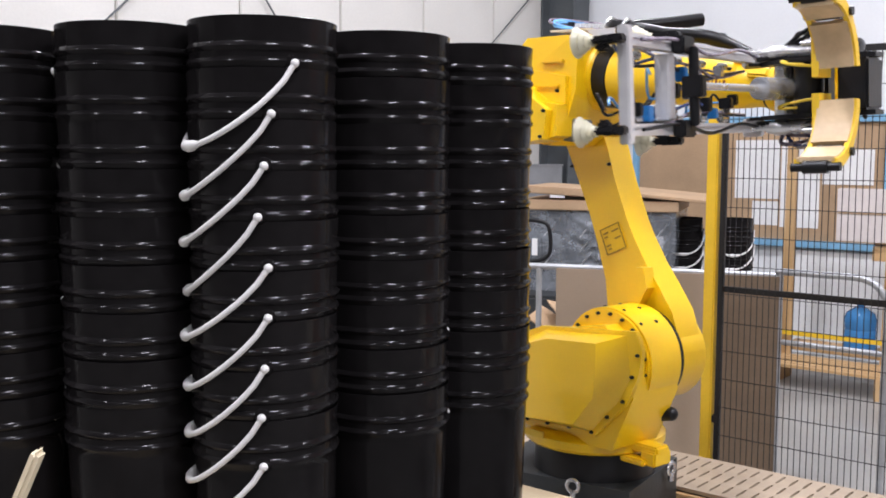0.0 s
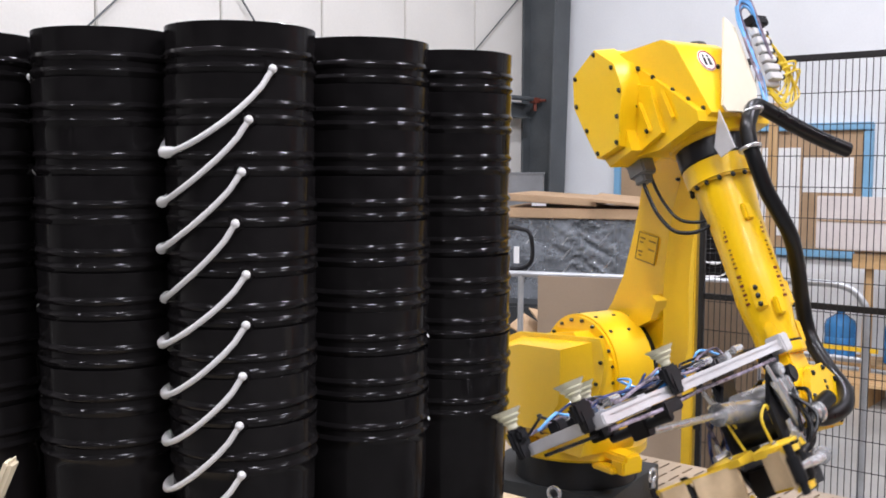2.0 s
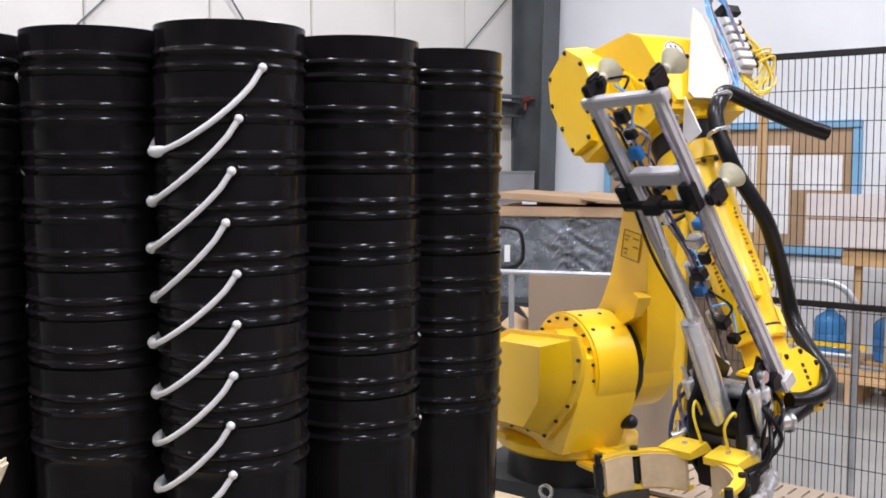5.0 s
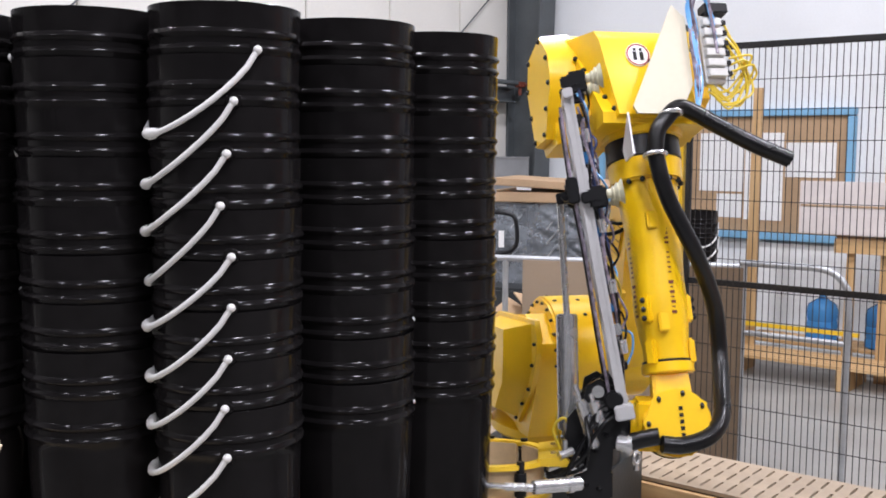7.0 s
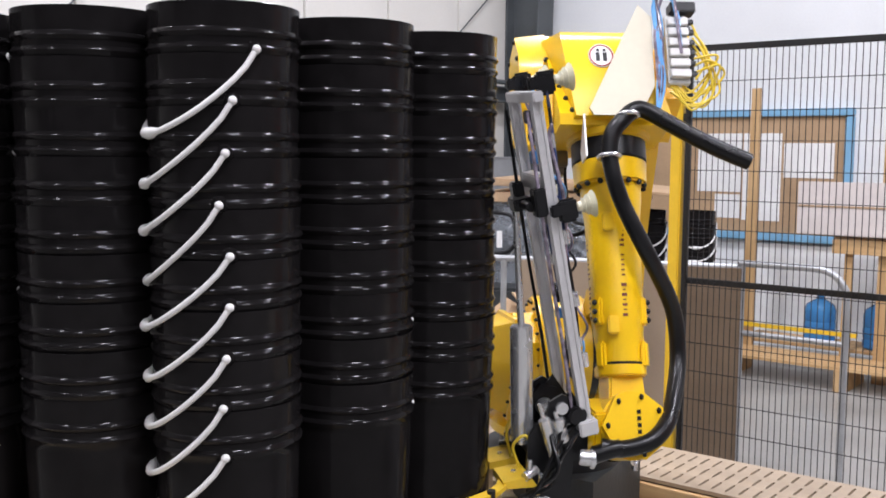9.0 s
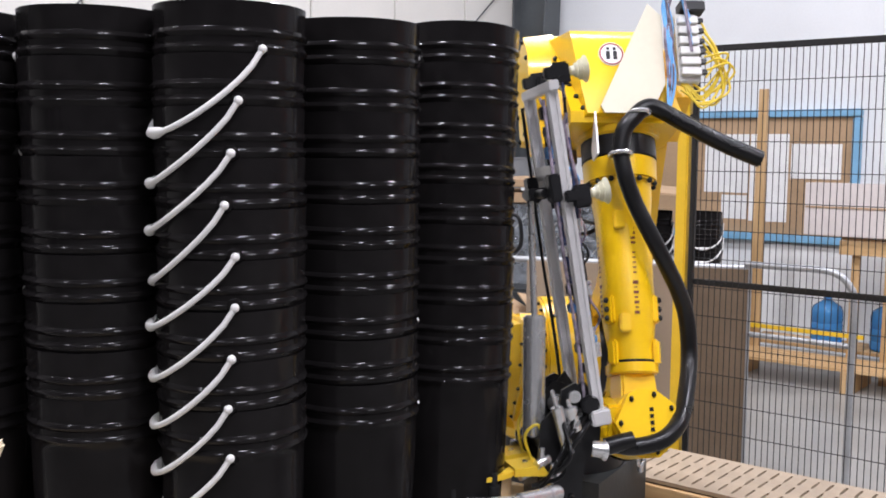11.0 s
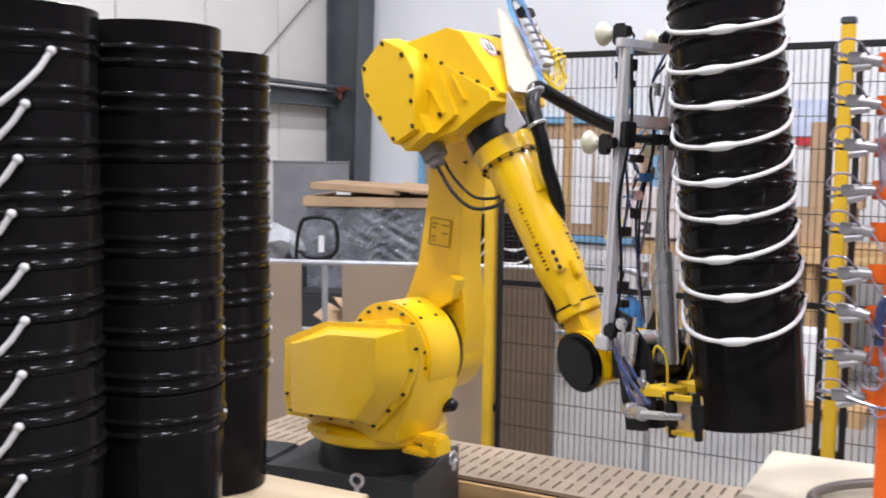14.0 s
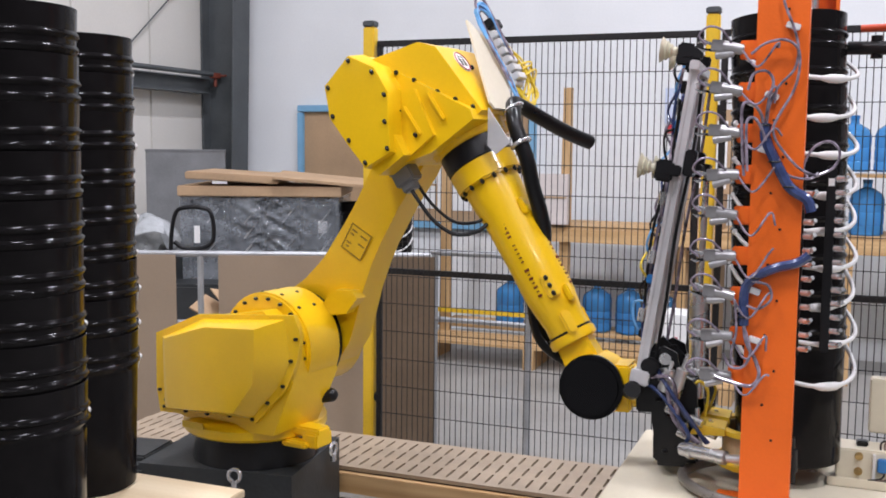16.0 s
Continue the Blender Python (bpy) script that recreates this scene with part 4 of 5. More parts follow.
bm = bmesh.new(); box(bm, (0.02, -0.075, 0.006), (0.2, 0.05, 0.012)); box(bm, (0.02, -0.098, 0.012), (0.2, 0.006, 0.024)); part("lower_tray", bm, CREAM, cb, bevel=0.002)
bm = bmesh.new(); box(bm, (0.10, 0.07, 0.19), (0.16, 0.05, 0.15)); part("upright_plate", bm, CREAM, cb, bevel=0.004)
bm = bmesh.new(); box(bm, (0.10, 0.07, 0.057), (0.03, 0.04, 0.115)); part("stand_foot", bm, CREAM, cb)
bm = bmesh.new(); box(bm, (0.035, -0.056, 0.05), (0.008, 0.012, 0.07)); part("switch_guard", bm, WHITE_PLASTIC, cb, bevel=0.002)
bm = bmesh.new(); box(bm, (0.055, -0.058, 0.055), (0.024, 0.02, 0.036)); part("switch", bm, BLUE_DARK, cb, bevel=0.003)
bm = bmesh.new(); box(bm, (0.005, 0.0, 0.097), (0.03, 0.03, 0.014)); part("rubber_stop", bm, RUBBER, cb, bevel=0.003)
for z in (0.073, 0.032):
    bm = bmesh.new(); rod(bm, (-0.003, -0.05, z), (-0.003, -0.053, z), 0.011, seg=18); rod(bm, (-0.003, -0.053, z), (-0.003, -0.06, z), 0.008, seg=6); part("bolt", bm, mat("brass_bolt", (0.45, 0.32, 0.14), 0.35, 0.8), cb)
for k in range(3):
    bm = bmesh.new(); hose(bm, [(0.08 + 0.01 * k, 0.05, 0.12), (0.07 + 0.012 * k, 0.02, 0.105), (0.05 + 0.01 * k, -0.02, 0.10), (0.06 + 0.015 * k, -0.06, 0.03), (0.02 + 0.02 * k, -0.08, 0.018)], 0.0025, 7, 6); part("wire", bm, (BLACK, PRINT_BROWN, BLACK)[k], cb)
# ---------------------------------------------------------------- robot
RX, RY, RZ = -1.827, 2.973, 0.372
D1, A1, A2, A3, D4 = 0.565, 0.15, 0.87, 0.17, 1.003
robot = thing("industrial_robot", pose(RX, RY, RZ), "large yellow six-axis industrial robot arm with a pail gripper", "robot")
bm = bmesh.new(); rod(bm, (0, 0, 0), (0, 0, 0.001), 0.05, seg=8); ball(bm, (0, 0, 0), 0.0085, (1, 1, 0.7), 8)
bmesh.ops.delete(bm, geom=[v for v in bm.verts if (v.co.xy.length > 0.012)], context="VERTS")
proto = part("bolt", bm, BLACK)
BOLT = proto.data
bpy.data.objects.remove(proto)
def bolts(parent, places):
    for p in places:
        o = new("bolt", BOLT)
        o.parent = parent
        o.matrix_basis = Matrix.Translation(p)

# fixed black foot
bm = bmesh.new(); rod(bm, (0, 0, 0.13), (0, 0, 0.262), 0.215, 0.205, seg=48); part("base_drum", bm, BLACK, robot, bevel=0.008)

# turret, turning on the drum
bm = bmesh.new(); lathe(bm, [(0.0, 0.258), (0.235, 0.258), (0.245, 0.268), (0.245, 0.295), (0.22, 0.315), (0.0, 0.33)], 48)
turret = part("turret", bm, YELLOW, robot, "yellow turret on the black drum")
bm = bmesh.new(); prism(bm, [(-0.16, 0.315), (-0.235, 0.345), (-0.235, 0.575), (-0.02, 0.66), (0.20, 0.70), (0.31, 0.62), (0.32, 0.48), (0.24, 0.30), (-0.02, 0.29)], -0.20, 0.035); part("turret_body", bm, YELLOW, turret, bevel=0.014)
bm = bmesh.new()
a = [bm.verts.new((x, -0.20, z)) for x, z in ((-0.235, 0.33), (-0.24, 0.575), (-0.05, 0.66), (0.315, 0.69), (0.335, 0.56), (0.29, 0.475), (0.17, 0.345))]
b = [bm.verts.new((x, -0.285, z)) for x, z in ((-0.13, 0.36), (-0.14, 0.592), (0.03, 0.645), (0.235, 0.657), (0.235, 0.56), (0.228, 0.482), (0.146, 0.38))]
for i in range(7):
    bm.faces.new((a[i], a[(i + 1) % 7], b[(i + 1) % 7], b[i]))
bm.faces.new(a[::-1]); bm.faces.new(b)
part("gear_cover", bm, YELLOW, turret, bevel=0.008)
bm = bmesh.new(); prism(bm, [(-0.255, 0.40), (-0.24, 0.318), (0.178, 0.335), (0.308, 0.467), (0.348, 0.56), (0.362, 0.64), (0.335, 0.70), (-0.06, 0.668), (-0.252, 0.588)], -0.214, -0.196); part("cover_flange", bm, YELLOW, turret, bevel=0.004)
bm = bmesh.new(); rod(bm, (A1, -0.13, D1), (A1, 0.042, D1), 0.182, seg=56); part("shoulder_drum", bm, YELLOW, turret, bevel=0.008)
bm = bmesh.new(); rod(bm, (A1, 0.04, D1), (A1, 0.066, D1), 0.170, seg=56); part("shoulder_seal", bm, BLACK, turret, "black rubber seal ring")
bm = bmesh.new(); rod(bm, (0.25, 0.03, 0.385), (0.29, 0.04, 0.39), 0.026, 0.024, seg=20); ball(bm, (0.292, 0.04, 0.39), 0.024); part("buffer", bm, BLACK, turret, "black rubber buffer")
bm = bmesh.new(); box(bm, (0.25, -0.05, 0.29), (0.16, 0.07, 0.03)); box(bm, (0.30, -0.05, 0.265), (0.06, 0.09, 0.05)); box(bm, (0.25, -0.09, 0.252), (0.1, 0.05, 0.022)); part("stop_bracket", bm, YELLOW, turret, bevel=0.006)
bm = bmesh.new(); rod(bm, (0.02, -0.24, 0.637), (0.02, -0.24, 0.642), 0.028, seg=20); part("sticker", bm, PAPER, turret, "worn white sticker", at=pose(0, 0, 0))
bm = bmesh.new(); box(bm, (-0.06, -0.247, 0.303), (0.09, 0.004, 0.022)); part("name_plate", bm, POST_YELLOW, turret)
bolts(turret, [(x, -0.216, z) for x, z in ((-0.238, 0.394), (-0.218, 0.338), (-0.12, 0.335), (-0.025, 0.339), (0.072, 0.346), (0.167, 0.348), (0.231, 0.41), (0.292, 0.472), (0.325, 0.556), (0.345, 0.627))] +
      [(A1 + 0.163 * math.cos(radians(q)), -0.132, D1 + 0.163 * math.sin(radians(q))) for q in range(-60, 175, 18)] +
      [(A1 + 0.18 * math.cos(radians(q)), y, D1 + 0.18 * math.sin(radians(q))) for q in (50, 75, 100, 125) for y in (-0.1, -0.02)] +
      [(-0.215, -0.21, 0.36), (-0.205, -0.16, 0.33)])

# upper arm, beside the shoulder
bm = bmesh.new()
prism(bm, [(-0.158, 0.03), (-0.126, 0.115), (-0.09, 0.188), (-0.06, 0.29), (-0.045, 0.435), (-0.04, 0.53), (-0.043, 0.64), (-0.05, 0.80), (-0.055, 0.88), (-0.02, 0.95), (0.06, 0.96), (0.12, 0.90), (0.122, 0.72), (0.110, 0.60), (0.108, 0.45), (0.113, 0.38), (0.128, 0.28), (0.15, 0.19), (0.168, 0.10), (0.155, -0.06), (0.08, -0.14), (-0.06, -0.15), (-0.135, -0.08)], 0.07, 0.19)
upper = part("upper_arm", bm, YELLOW, robot, bevel=0.022)
bm = bmesh.new(); rod(bm, (0, 0.066, 0), (0, 0.215, 0), 0.162, seg=40); part("shoulder_boss", bm, YELLOW, upper, bevel=0.012)
bm = bmesh.new(); prism(bm, [(0.026, 0.15), (0.056, 0.245), (0.115, 0.28), (0.143, 0.268), (0.132, 0.20), (0.066, 0.148)], 0.026, 0.078); part("cast_lug", bm, YELLOW, upper, bevel=0.008)
bm = bmesh.new(); box(bm, (0.028, 0.0675, 0.412), (0.088, 0.003, 0.094)); lab = part("warning_label", bm, mat("label_yellow", (0.80, 0.50, 0.01), 0.5), upper, "yellow warning label with dark line drawing")
bm = bmesh.new()
for z, w, x in ((0.440, 0.022, 0.005), (0.426, 0.014, 0.001), (0.395, 0.02, 0.002), (0.382, 0.012, 0.004), (0.438, 0.03, 0.048), (0.41, 0.026, 0.05)):
    box(bm, (x, 0.0652, z), (w, 0.002, 0.005))
for sx in (-1, 1):
    box(bm, (0.028 + 0.043 * sx, 0.0652, 0.412), (0.003, 0.002, 0.094)); box(bm, (0.028, 0.0652, 0.412 + 0.0455 * sx), (0.083, 0.002, 0.003))
part("label_print", bm, mat("brown_print", (0.30, 0.17, 0.02), 0.6), lab)
bolts(upper, [(0.15, 0.07, 0.02), (-0.05, 0.066, 0.72), (0.11, 0.066, 0.66)])

# elbow casting and forearm
bm = bmesh.new()
prism(bm, [(-0.16, 0.02), (-0.152, 0.07), (-0.125, 0.092), (0.17, 0.29), (0.20, 0.285), (0.21, 0.12), (0.19, 0.03), (0.16, -0.04), (0.12, -0.075), (-0.10, -0.07)], -0.158, 0.15)
fore = part("forearm", bm, YELLOW, robot, "yellow elbow casting with bolted covers", bevel=0.012)
bm = bmesh.new()
hood = [[bm.verts.new(p) for p in row] for row in (((-0.127, -0.166, 0.084), (-0.091, -0.137, 0.236), (-0.045, -0.143, 0.280), (0.180, -0.116, 0.303), (0.19, -0.125, 0.275)), ((-0.127, 0.145, 0.084), (-0.091, 0.10, 0.236), (-0.045, 0.10, 0.280), (0.180, 0.115, 0.303), (0.19, 0.125, 0.275)))]
for i in range(5):
    bm.faces.new((hood[0][i], hood[0][(i + 1) % 5], hood[1][(i + 1) % 5], hood[1][i]))
bm.faces.new(hood[0][::-1]); bm.faces.new(hood[1])
part("elbow_hood", bm, YELLOW, fore, bevel=0.006)
bm = bmesh.new(); prism(bm, [(0.10, -0.066), (0.193, -0.036), (0.186, 0.066), (0.12, 0.07)], -0.214, -0.05); part("motor_housing", bm, YELLOW, fore, bevel=0.006)
bm = bmesh.new(); prism(bm, [(-0.01, 0.115), (0.11, 0.06), (0.186, 0.068), (0.175, 0.16), (0.03, 0.172)], -0.174, -0.15); part("cast_pad", bm, YELLOW, fore, bevel=0.006)
bm = bmesh.new()
ring9 = ((-0.135, 0.060), (-0.108, -0.041), (-0.028, -0.070), (0.061, -0.058), (0.145, -0.043), (0.149, 0.043), (0.080, 0.075), (0.014, 0.113), (-0.063, 0.111))
a = [bm.verts.new((0.005 + (x - 0.005) * 1.17, -0.15, 0.02 + (z - 0.02) * 1.2)) for x, z in ring9]
b = [bm.verts.new((0.005 + (x - 0.005) * 1.09, -0.238, 0.02 + (z - 0.02) * 1.14)) for x, z in ring9]
for i in range(9):
    bm.faces.new((a[i], a[(i + 1) % 9], b[(i + 1) % 9], b[i]))
bm.faces.new(a[::-1]); bm.faces.new(b)
part("motor_cover", bm, YELLOW, fore, bevel=0.007)
bolts(fore, [(x, -0.239, z) for x, z in ring9] + [(-0.10, -0.166, 0.100), (-0.048, -0.16, 0.140), (0.002, -0.154, 0.177), (0.067, -0.142, 0.220), (0.114, -0.132, 0.254), (0.159, -0.122, 0.286)] +
      [(0.055, -0.176, 0.10), (0.145, -0.176, 0.11), (0.02, 0.0, 0.29), (-0.125, -0.10, 0.10)])
for x in (0.07, 0.14):
    bm = bmesh.new(); box(bm, (0, 0, 0), (0.10, 0.014, 0.012), pose(0.105, -0.166 if x > 0.1 else -0.176, 0.205 if x > 0.1 else 0.122, 0, -4, 0)); part("cast_rib", bm, YELLOW, fore, bevel=0.004)
bm = bmesh.new(); prism(bm, [(-0.135, 0.03), (-0.05, 0.2), (0.09, 0.2), (0.17, 0.05), (0.1, -0.07), (-0.1, -0.07)], 0.148, 0.215); part("motor_cover", bm, YELLOW, fore, bevel=0.015)
bm = bmesh.new(); rod(bm, (0.15, 0, A3), (0.222, 0, A3), 0.132, 0.112, seg=40); part("elbow_neck", bm, YELLOW, fore, bevel=0.004)
bm = bmesh.new(); rod(bm, (0.218, 0, A3), (0.280, 0, A3), 0.104, seg=40); part("seal_ring", bm, BLACK, fore, "glossy black rotary seal ring", bevel=0.003)
bm = bmesh.new(); rod(bm, (0.277, 0, A3), (0.345, 0, A3), 0.103, 0.100, seg=40); part("collar", bm, YELLOW, fore, bevel=0.006)
bm = bmesh.new(); lathe(bm, [(0.0, 0.335), (0.085, 0.337), (0.083, 0.39), (0.076, 0.45), (0.072, 0.62), (0.074, 0.70), (0.066, 0.77), (0.061, 0.80), (0.061, 0.845), (0.0, 0.845)], 40, pose(0, 0, A3, 0, 90, 0)); tube = part("arm_tube", bm, YELLOW, fore)
bm = bmesh.new(); rod(bm, (0.842, 0, A3), (0.872, 0, A3), 0.070, seg=32); part("wrist_flange", bm, YELLOW, fore, bevel=0.004)
bm = bmesh.new(); rod(bm, (0.835, 0, A3), (0.842, 0, A3), 0.066, seg=32); part("flange_gap", bm, BLACK, fore)
bolts(fore, [(0.347, 0.094 * math.cos(radians(q)), A3 + 0.094 * math.sin(radians(q))) for q in range(0, 360, 24)])
bm = bmesh.new()
x = 0.47
for w in (9, 8, 9, 9, 8, 0, 5, 5, 5, 5, 5, 0, 10, 4, 9, 5, 9, 5, 9):   # maker's lettering as plain bars
    if w:
        box(bm, (x, -0.0725, A3 + 0.004), (w * 0.0008, 0.004, 0.003 + 0.0011 * w))
    x += 0.0135
PRINT_RED = mat("dark_red_print", (0.16, 0.03, 0.01), 0.5)
part("lettering", bm, PRINT_RED, tube)
bm = bmesh.new()
x = 0.47
for w in (9, 8, 9, 9, 8, 0, 5, 5, 5, 5, 5, 0, 10, 4, 9, 5, 9, 5, 9):
    if w:
        box(bm, (x, 0.004, A3 + 0.0725), (w * 0.0008, 0.003 + 0.0011 * w, 0.004))
    x += 0.0135
part("lettering", bm, PRINT_RED, tube)
for x in (0.46, 0.74):
    bm = bmesh.new(); box(bm, (x, -0.03, A3 + 0.07), (0.05, 0.03, 0.018)); part("hose_pad", bm, YELLOW, fore, bevel=0.004)
for q in (-62, 58):
    m = pose(0.70, 0, A3, q, 0, 0)
    bm = bmesh.new(); box(bm, (0, 0, 0.070), (0.075, 0.034, 0.024), m); pad = part("cable_pad", bm, YELLOW, fore, bevel=0.005)
    bolts(pad, [m @ Vector((dx, 0, 0.083)) for dx in (-0.024, 0.0, 0.024)])
    bm = bmesh.new(); box(bm, (0.115, 0, 0.068), (0.07, 0.03, 0.02), m); part("wrist_rib", bm, YELLOW, fore, bevel=0.006)
# grey connector with two black cables
bm = bmesh.new(); box(bm, (0.205, -0.11, -0.012), (0.06, 0.055, 0.07), pose(0, 0, 0)); box(bm, (0.243, -0.11, -0.016), (0.03, 0.04, 0.045)); box(bm, (0.17, -0.11, -0.03), (0.05, 0.045, 0.05)); con = part("connector", bm, mat("grey_connector", (0.22, 0.22, 0.22), 0.4, 0.3), fore, bevel=0.005)
bm = bmesh.new(); hose(bm, [(0.245, -0.115, -0.016), (0.29, -0.12, -0.01), (0.367, -0.12, 0.004), (0.435, -0.115, 0.04), (0.462, -0.09, 0.095), (0.45, -0.045, 0.135)], 0.006, 10); part("cable", bm, RUBBER, con)
bm = bmesh.new(); hose(bm, [(0.215, -0.085, 0.0), (0.25, -0.09, -0.002), (0.324, -0.09, 0.011), (0.40, -0.09, 0.047), (0.432, -0.065, 0.095), (0.43, -0.04, 0.13)], 0.005, 10); part("cable", bm, RUBBER, con)
# dress pack hose
bm = bmesh.new(); hose(bm, [(0.336, 0.318, 0.389), (0.29, 0.235, 0.37), (0.235, 0.15, 0.353), (0.18, 0.07, 0.338), (0.175, 0.035, 0.336), (0.205, 0.0, 0.338), (0.245, -0.03, 0.336), (0.31, -0.04, 0.328)], 0.0225, 14, 8); dress = part("hose", bm, RUBBER, fore, "thick black corrugated dress hose")
bm = bmesh.new(); hose(bm, [(0.295, -0.04, 0.329), (0.36, -0.028, 0.322), (0.424, -0.005, 0.307), (0.50, 0.03, 0.298), (0.566, 0.067, 0.28), (0.65, 0.125, 0.222), (0.72, 0.157, 0.180), (0.825, 0.164, 0.158), (0.93, 0.131, 0.205), (1.0, 0.092, 0.258), (1.045, 0.04, 0.278), (1.062, -0.03, 0.272), (1.056, -0.085, 0.265)], 0.0225, 14, 8); slack = part("hose_slack", bm, RUBBER, fore, "slack loop of thick black hose")
bm = bmesh.new(); rod(bm, (0.3355, 0.3171, 0.3888), (0.3377, 0.3212, 0.3897), 0.017, seg=14); part("hose_mouth", bm, BLACK, dress)
for c in ((0.192, 0.015, 0.337), (0.305, -0.039, 0.328)):
    bm = bmesh.new(); ring(bm, Matrix.Translation(c) @ pose(0, 0, 0, 0, 0, 90), 0.028, 0.006); part("hose_clamp", bm, STEEL, dress, "bright steel hose clamp")
# cream bracket plate with valve block, blue tubes and yellow wires
bm = bmesh.new()
prism(bm, [(-0.135, 0.065), (-0.10, 0.10), (0.10, 0.10), (0.185, 0.055), (0.185, -0.072), (0.165, -0.082)], 0.316, 0.323, Matrix(((1, 0, 0, 0), (0, 0, 1, 0), (0, 1, 0, 0), (0, 0, 0, 1)))); plate = part("bracket_plate", bm, CREAM, fore, "cream sheet metal bracket plate")
bm = bmesh.new(); prism(bm, [(0.18, 0.316), (0.30, 0.325), (0.305, 0.27), (0.27, 0.26)], -0.10, -0.095); part("strut_plate", bm, ALU, fore)
VALVE = mat("grey_white_valves", (0.60, 0.59, 0.56), 0.4, vary=0.1)
bm = bmesh.new(); box(bm, (0.0, 0.165, 0.322), (0.20, 0.06, 0.03)); vb = part("valve_block", bm, VALVE, fore, bevel=0.003)
for k in range(6):
    bm = bmesh.new(); box(bm, (-0.075 + 0.03 * k, 0.165, 0.346), (0.022, 0.055, 0.02)); part("valve", bm, VALVE, vb, bevel=0.002)
    bm = bmesh.new(); box(bm, (-0.075 + 0.03 * k, 0.20, 0.345), (0.014, 0.018, 0.014)); part("valve_plug", bm, BLACK, vb, bevel=0.002)
bm = bmesh.new(); box(bm, (-0.115, 0.18, 0.338), (0.03, 0.07, 0.045)); part("terminal_box", bm, BLACK, vb, bevel=0.003)
AIR_BLUE = mat("light_blue_air_tube", (0.16, 0.42, 0.78), 0.25, vary=0.15)
WIRE_Y = mat("yellow_wire", (0.75, 0.55, 0.04), 0.4)
rnd = random.Random(8)
for k in range(7):
    j = [rnd.uniform(-0.012, 0.012) for _ in range(8)]
    bm = bmesh.new(); hose(bm, [(0.19 + j[0], 0.10, 0.325), (0.08 + j[1], 0.115 + j[2], 0.332), (-0.05 + j[3], 0.115 + j[4], 0.335), (-0.135 + j[5] - 0.006 * k, 0.115 + j[6], 0.335 + 0.003 * k), (-0.15 + j[7] - 0.004 * k, 0.145, 0.352 + 0.003 * k), (-0.10 + 0.02 * k, 0.168, 0.356)], 0.0045, 8, 6); part("air_tube", bm, AIR_BLUE if k % 3 else CLEAR, vb)
for k in range(9):
    j = [rnd.uniform(-0.03, 0.03) for _ in range(8)]
    bm = bmesh.new(); hose(bm, [(-0.07 + 0.02 * k, 0.205, 0.345), (0.03 + j[0], 0.25 + j[1], 0.35 + 0.6 * j[2]), (0.10 + j[3], 0.27 + j[4], 0.335), (0.14 + j[5], 0.20 + j[6], 0.32), (0.10 + j[7], 0.14, 0.325)], 0.0032, 8, 6); part("wire", bm, WIRE_Y, vb)
# round warning sticker
sm = pose(0.0, -0.035, 0.2862, 0, -5.9, 0)
bm = bmesh.new(); rod(bm, (0, 0, -0.001), (0, 0, 0.001), 0.036, seg=28); st = part("sticker", bm, PAPER, fore, "round white sticker with a dark red ring", at=sm)
bm = bmesh.new(); ring(bm, pose(0, 0, 0.001, 90, 0, 0), 0.032, 0.0022, 28, 6); part("sticker_ring", bm, mat("sticker_red", (0.35, 0.03, 0.03), 0.5), st)
bm = bmesh.new()
for sy in (-1, 1):
    box(bm, (0.004, 0.010 * sy, 0.0015), (0.026, 0.011, 0.001)); box(bm, (-0.016, 0.009 * sy, 0.0015), (0.008, 0.008, 0.001))
part("sticker_bars", bm, BLACK, st)

# wrist: x along the forearm, y along the wrist's own axis
bm = bmesh.new()
a = [bm.verts.new((-0.148, y, z)) for y, z in ((-0.042, -0.046), (0.042, -0.046), (0.042, 0.046), (-0.042, 0.046))]
b = [bm.verts.new((-0.02, y, z)) for y, z in ((-0.05, -0.054), (0.05, -0.054), (0.05, 0.054), (-0.05, 0.054))]
for i in range(4):
    bm.faces.new((a[i], a[(i + 1) % 4], b[(i + 1) % 4], b[i]))
bm.faces.new(a[::-1]); bm.faces.new(b)
rod(bm, (0, -0.075, 0), (0, 0.066, 0), 0.088, seg=36)
wrist = part("wrist", bm, YELLOW, robot, bevel=0.006)
bm = bmesh.new(); rod(bm, (0, 0.066, 0), (0, 0.10, 0), 0.092, 0.088, seg=40); part("wrist_cap", bm, mat("glossy_black_cap", (0.006, 0.006, 0.0065), 0.10, vary=0.1, rvary=0.03, spec=0.3), wrist, "glossy black round wrist cap", bevel=0.012)
bm = bmesh.new(); prism(bm, [(0.088 * math.cos(radians(q)) * 1.02, 0.088 * math.sin(radians(q)) * 1.02) for q in (15, 60, 120, 165, 215, 270, 325)], -0.09, -0.072); cov = part("wrist_cover", bm, YELLOW, wrist, bevel=0.003)
bolts(cov, [(0.075 * math.cos(radians(q)), -0.091, 0.075 * math.sin(radians(q))) for q in (15, 60, 120, 165, 215, 270, 325)])
bm = bmesh.new()
for k in range(5):
    box(bm, (-0.035 + 0.017 * k, -0.091, 0.01), (0.010, 0.002, 0.010))
part("lettering", bm, BLACK, cov)

PIVOT_X, PIVOT_Z, LEAN = 0.139, 0.049, 10.2
HINGE_X, HINGE_Z = 0.205, 0.095

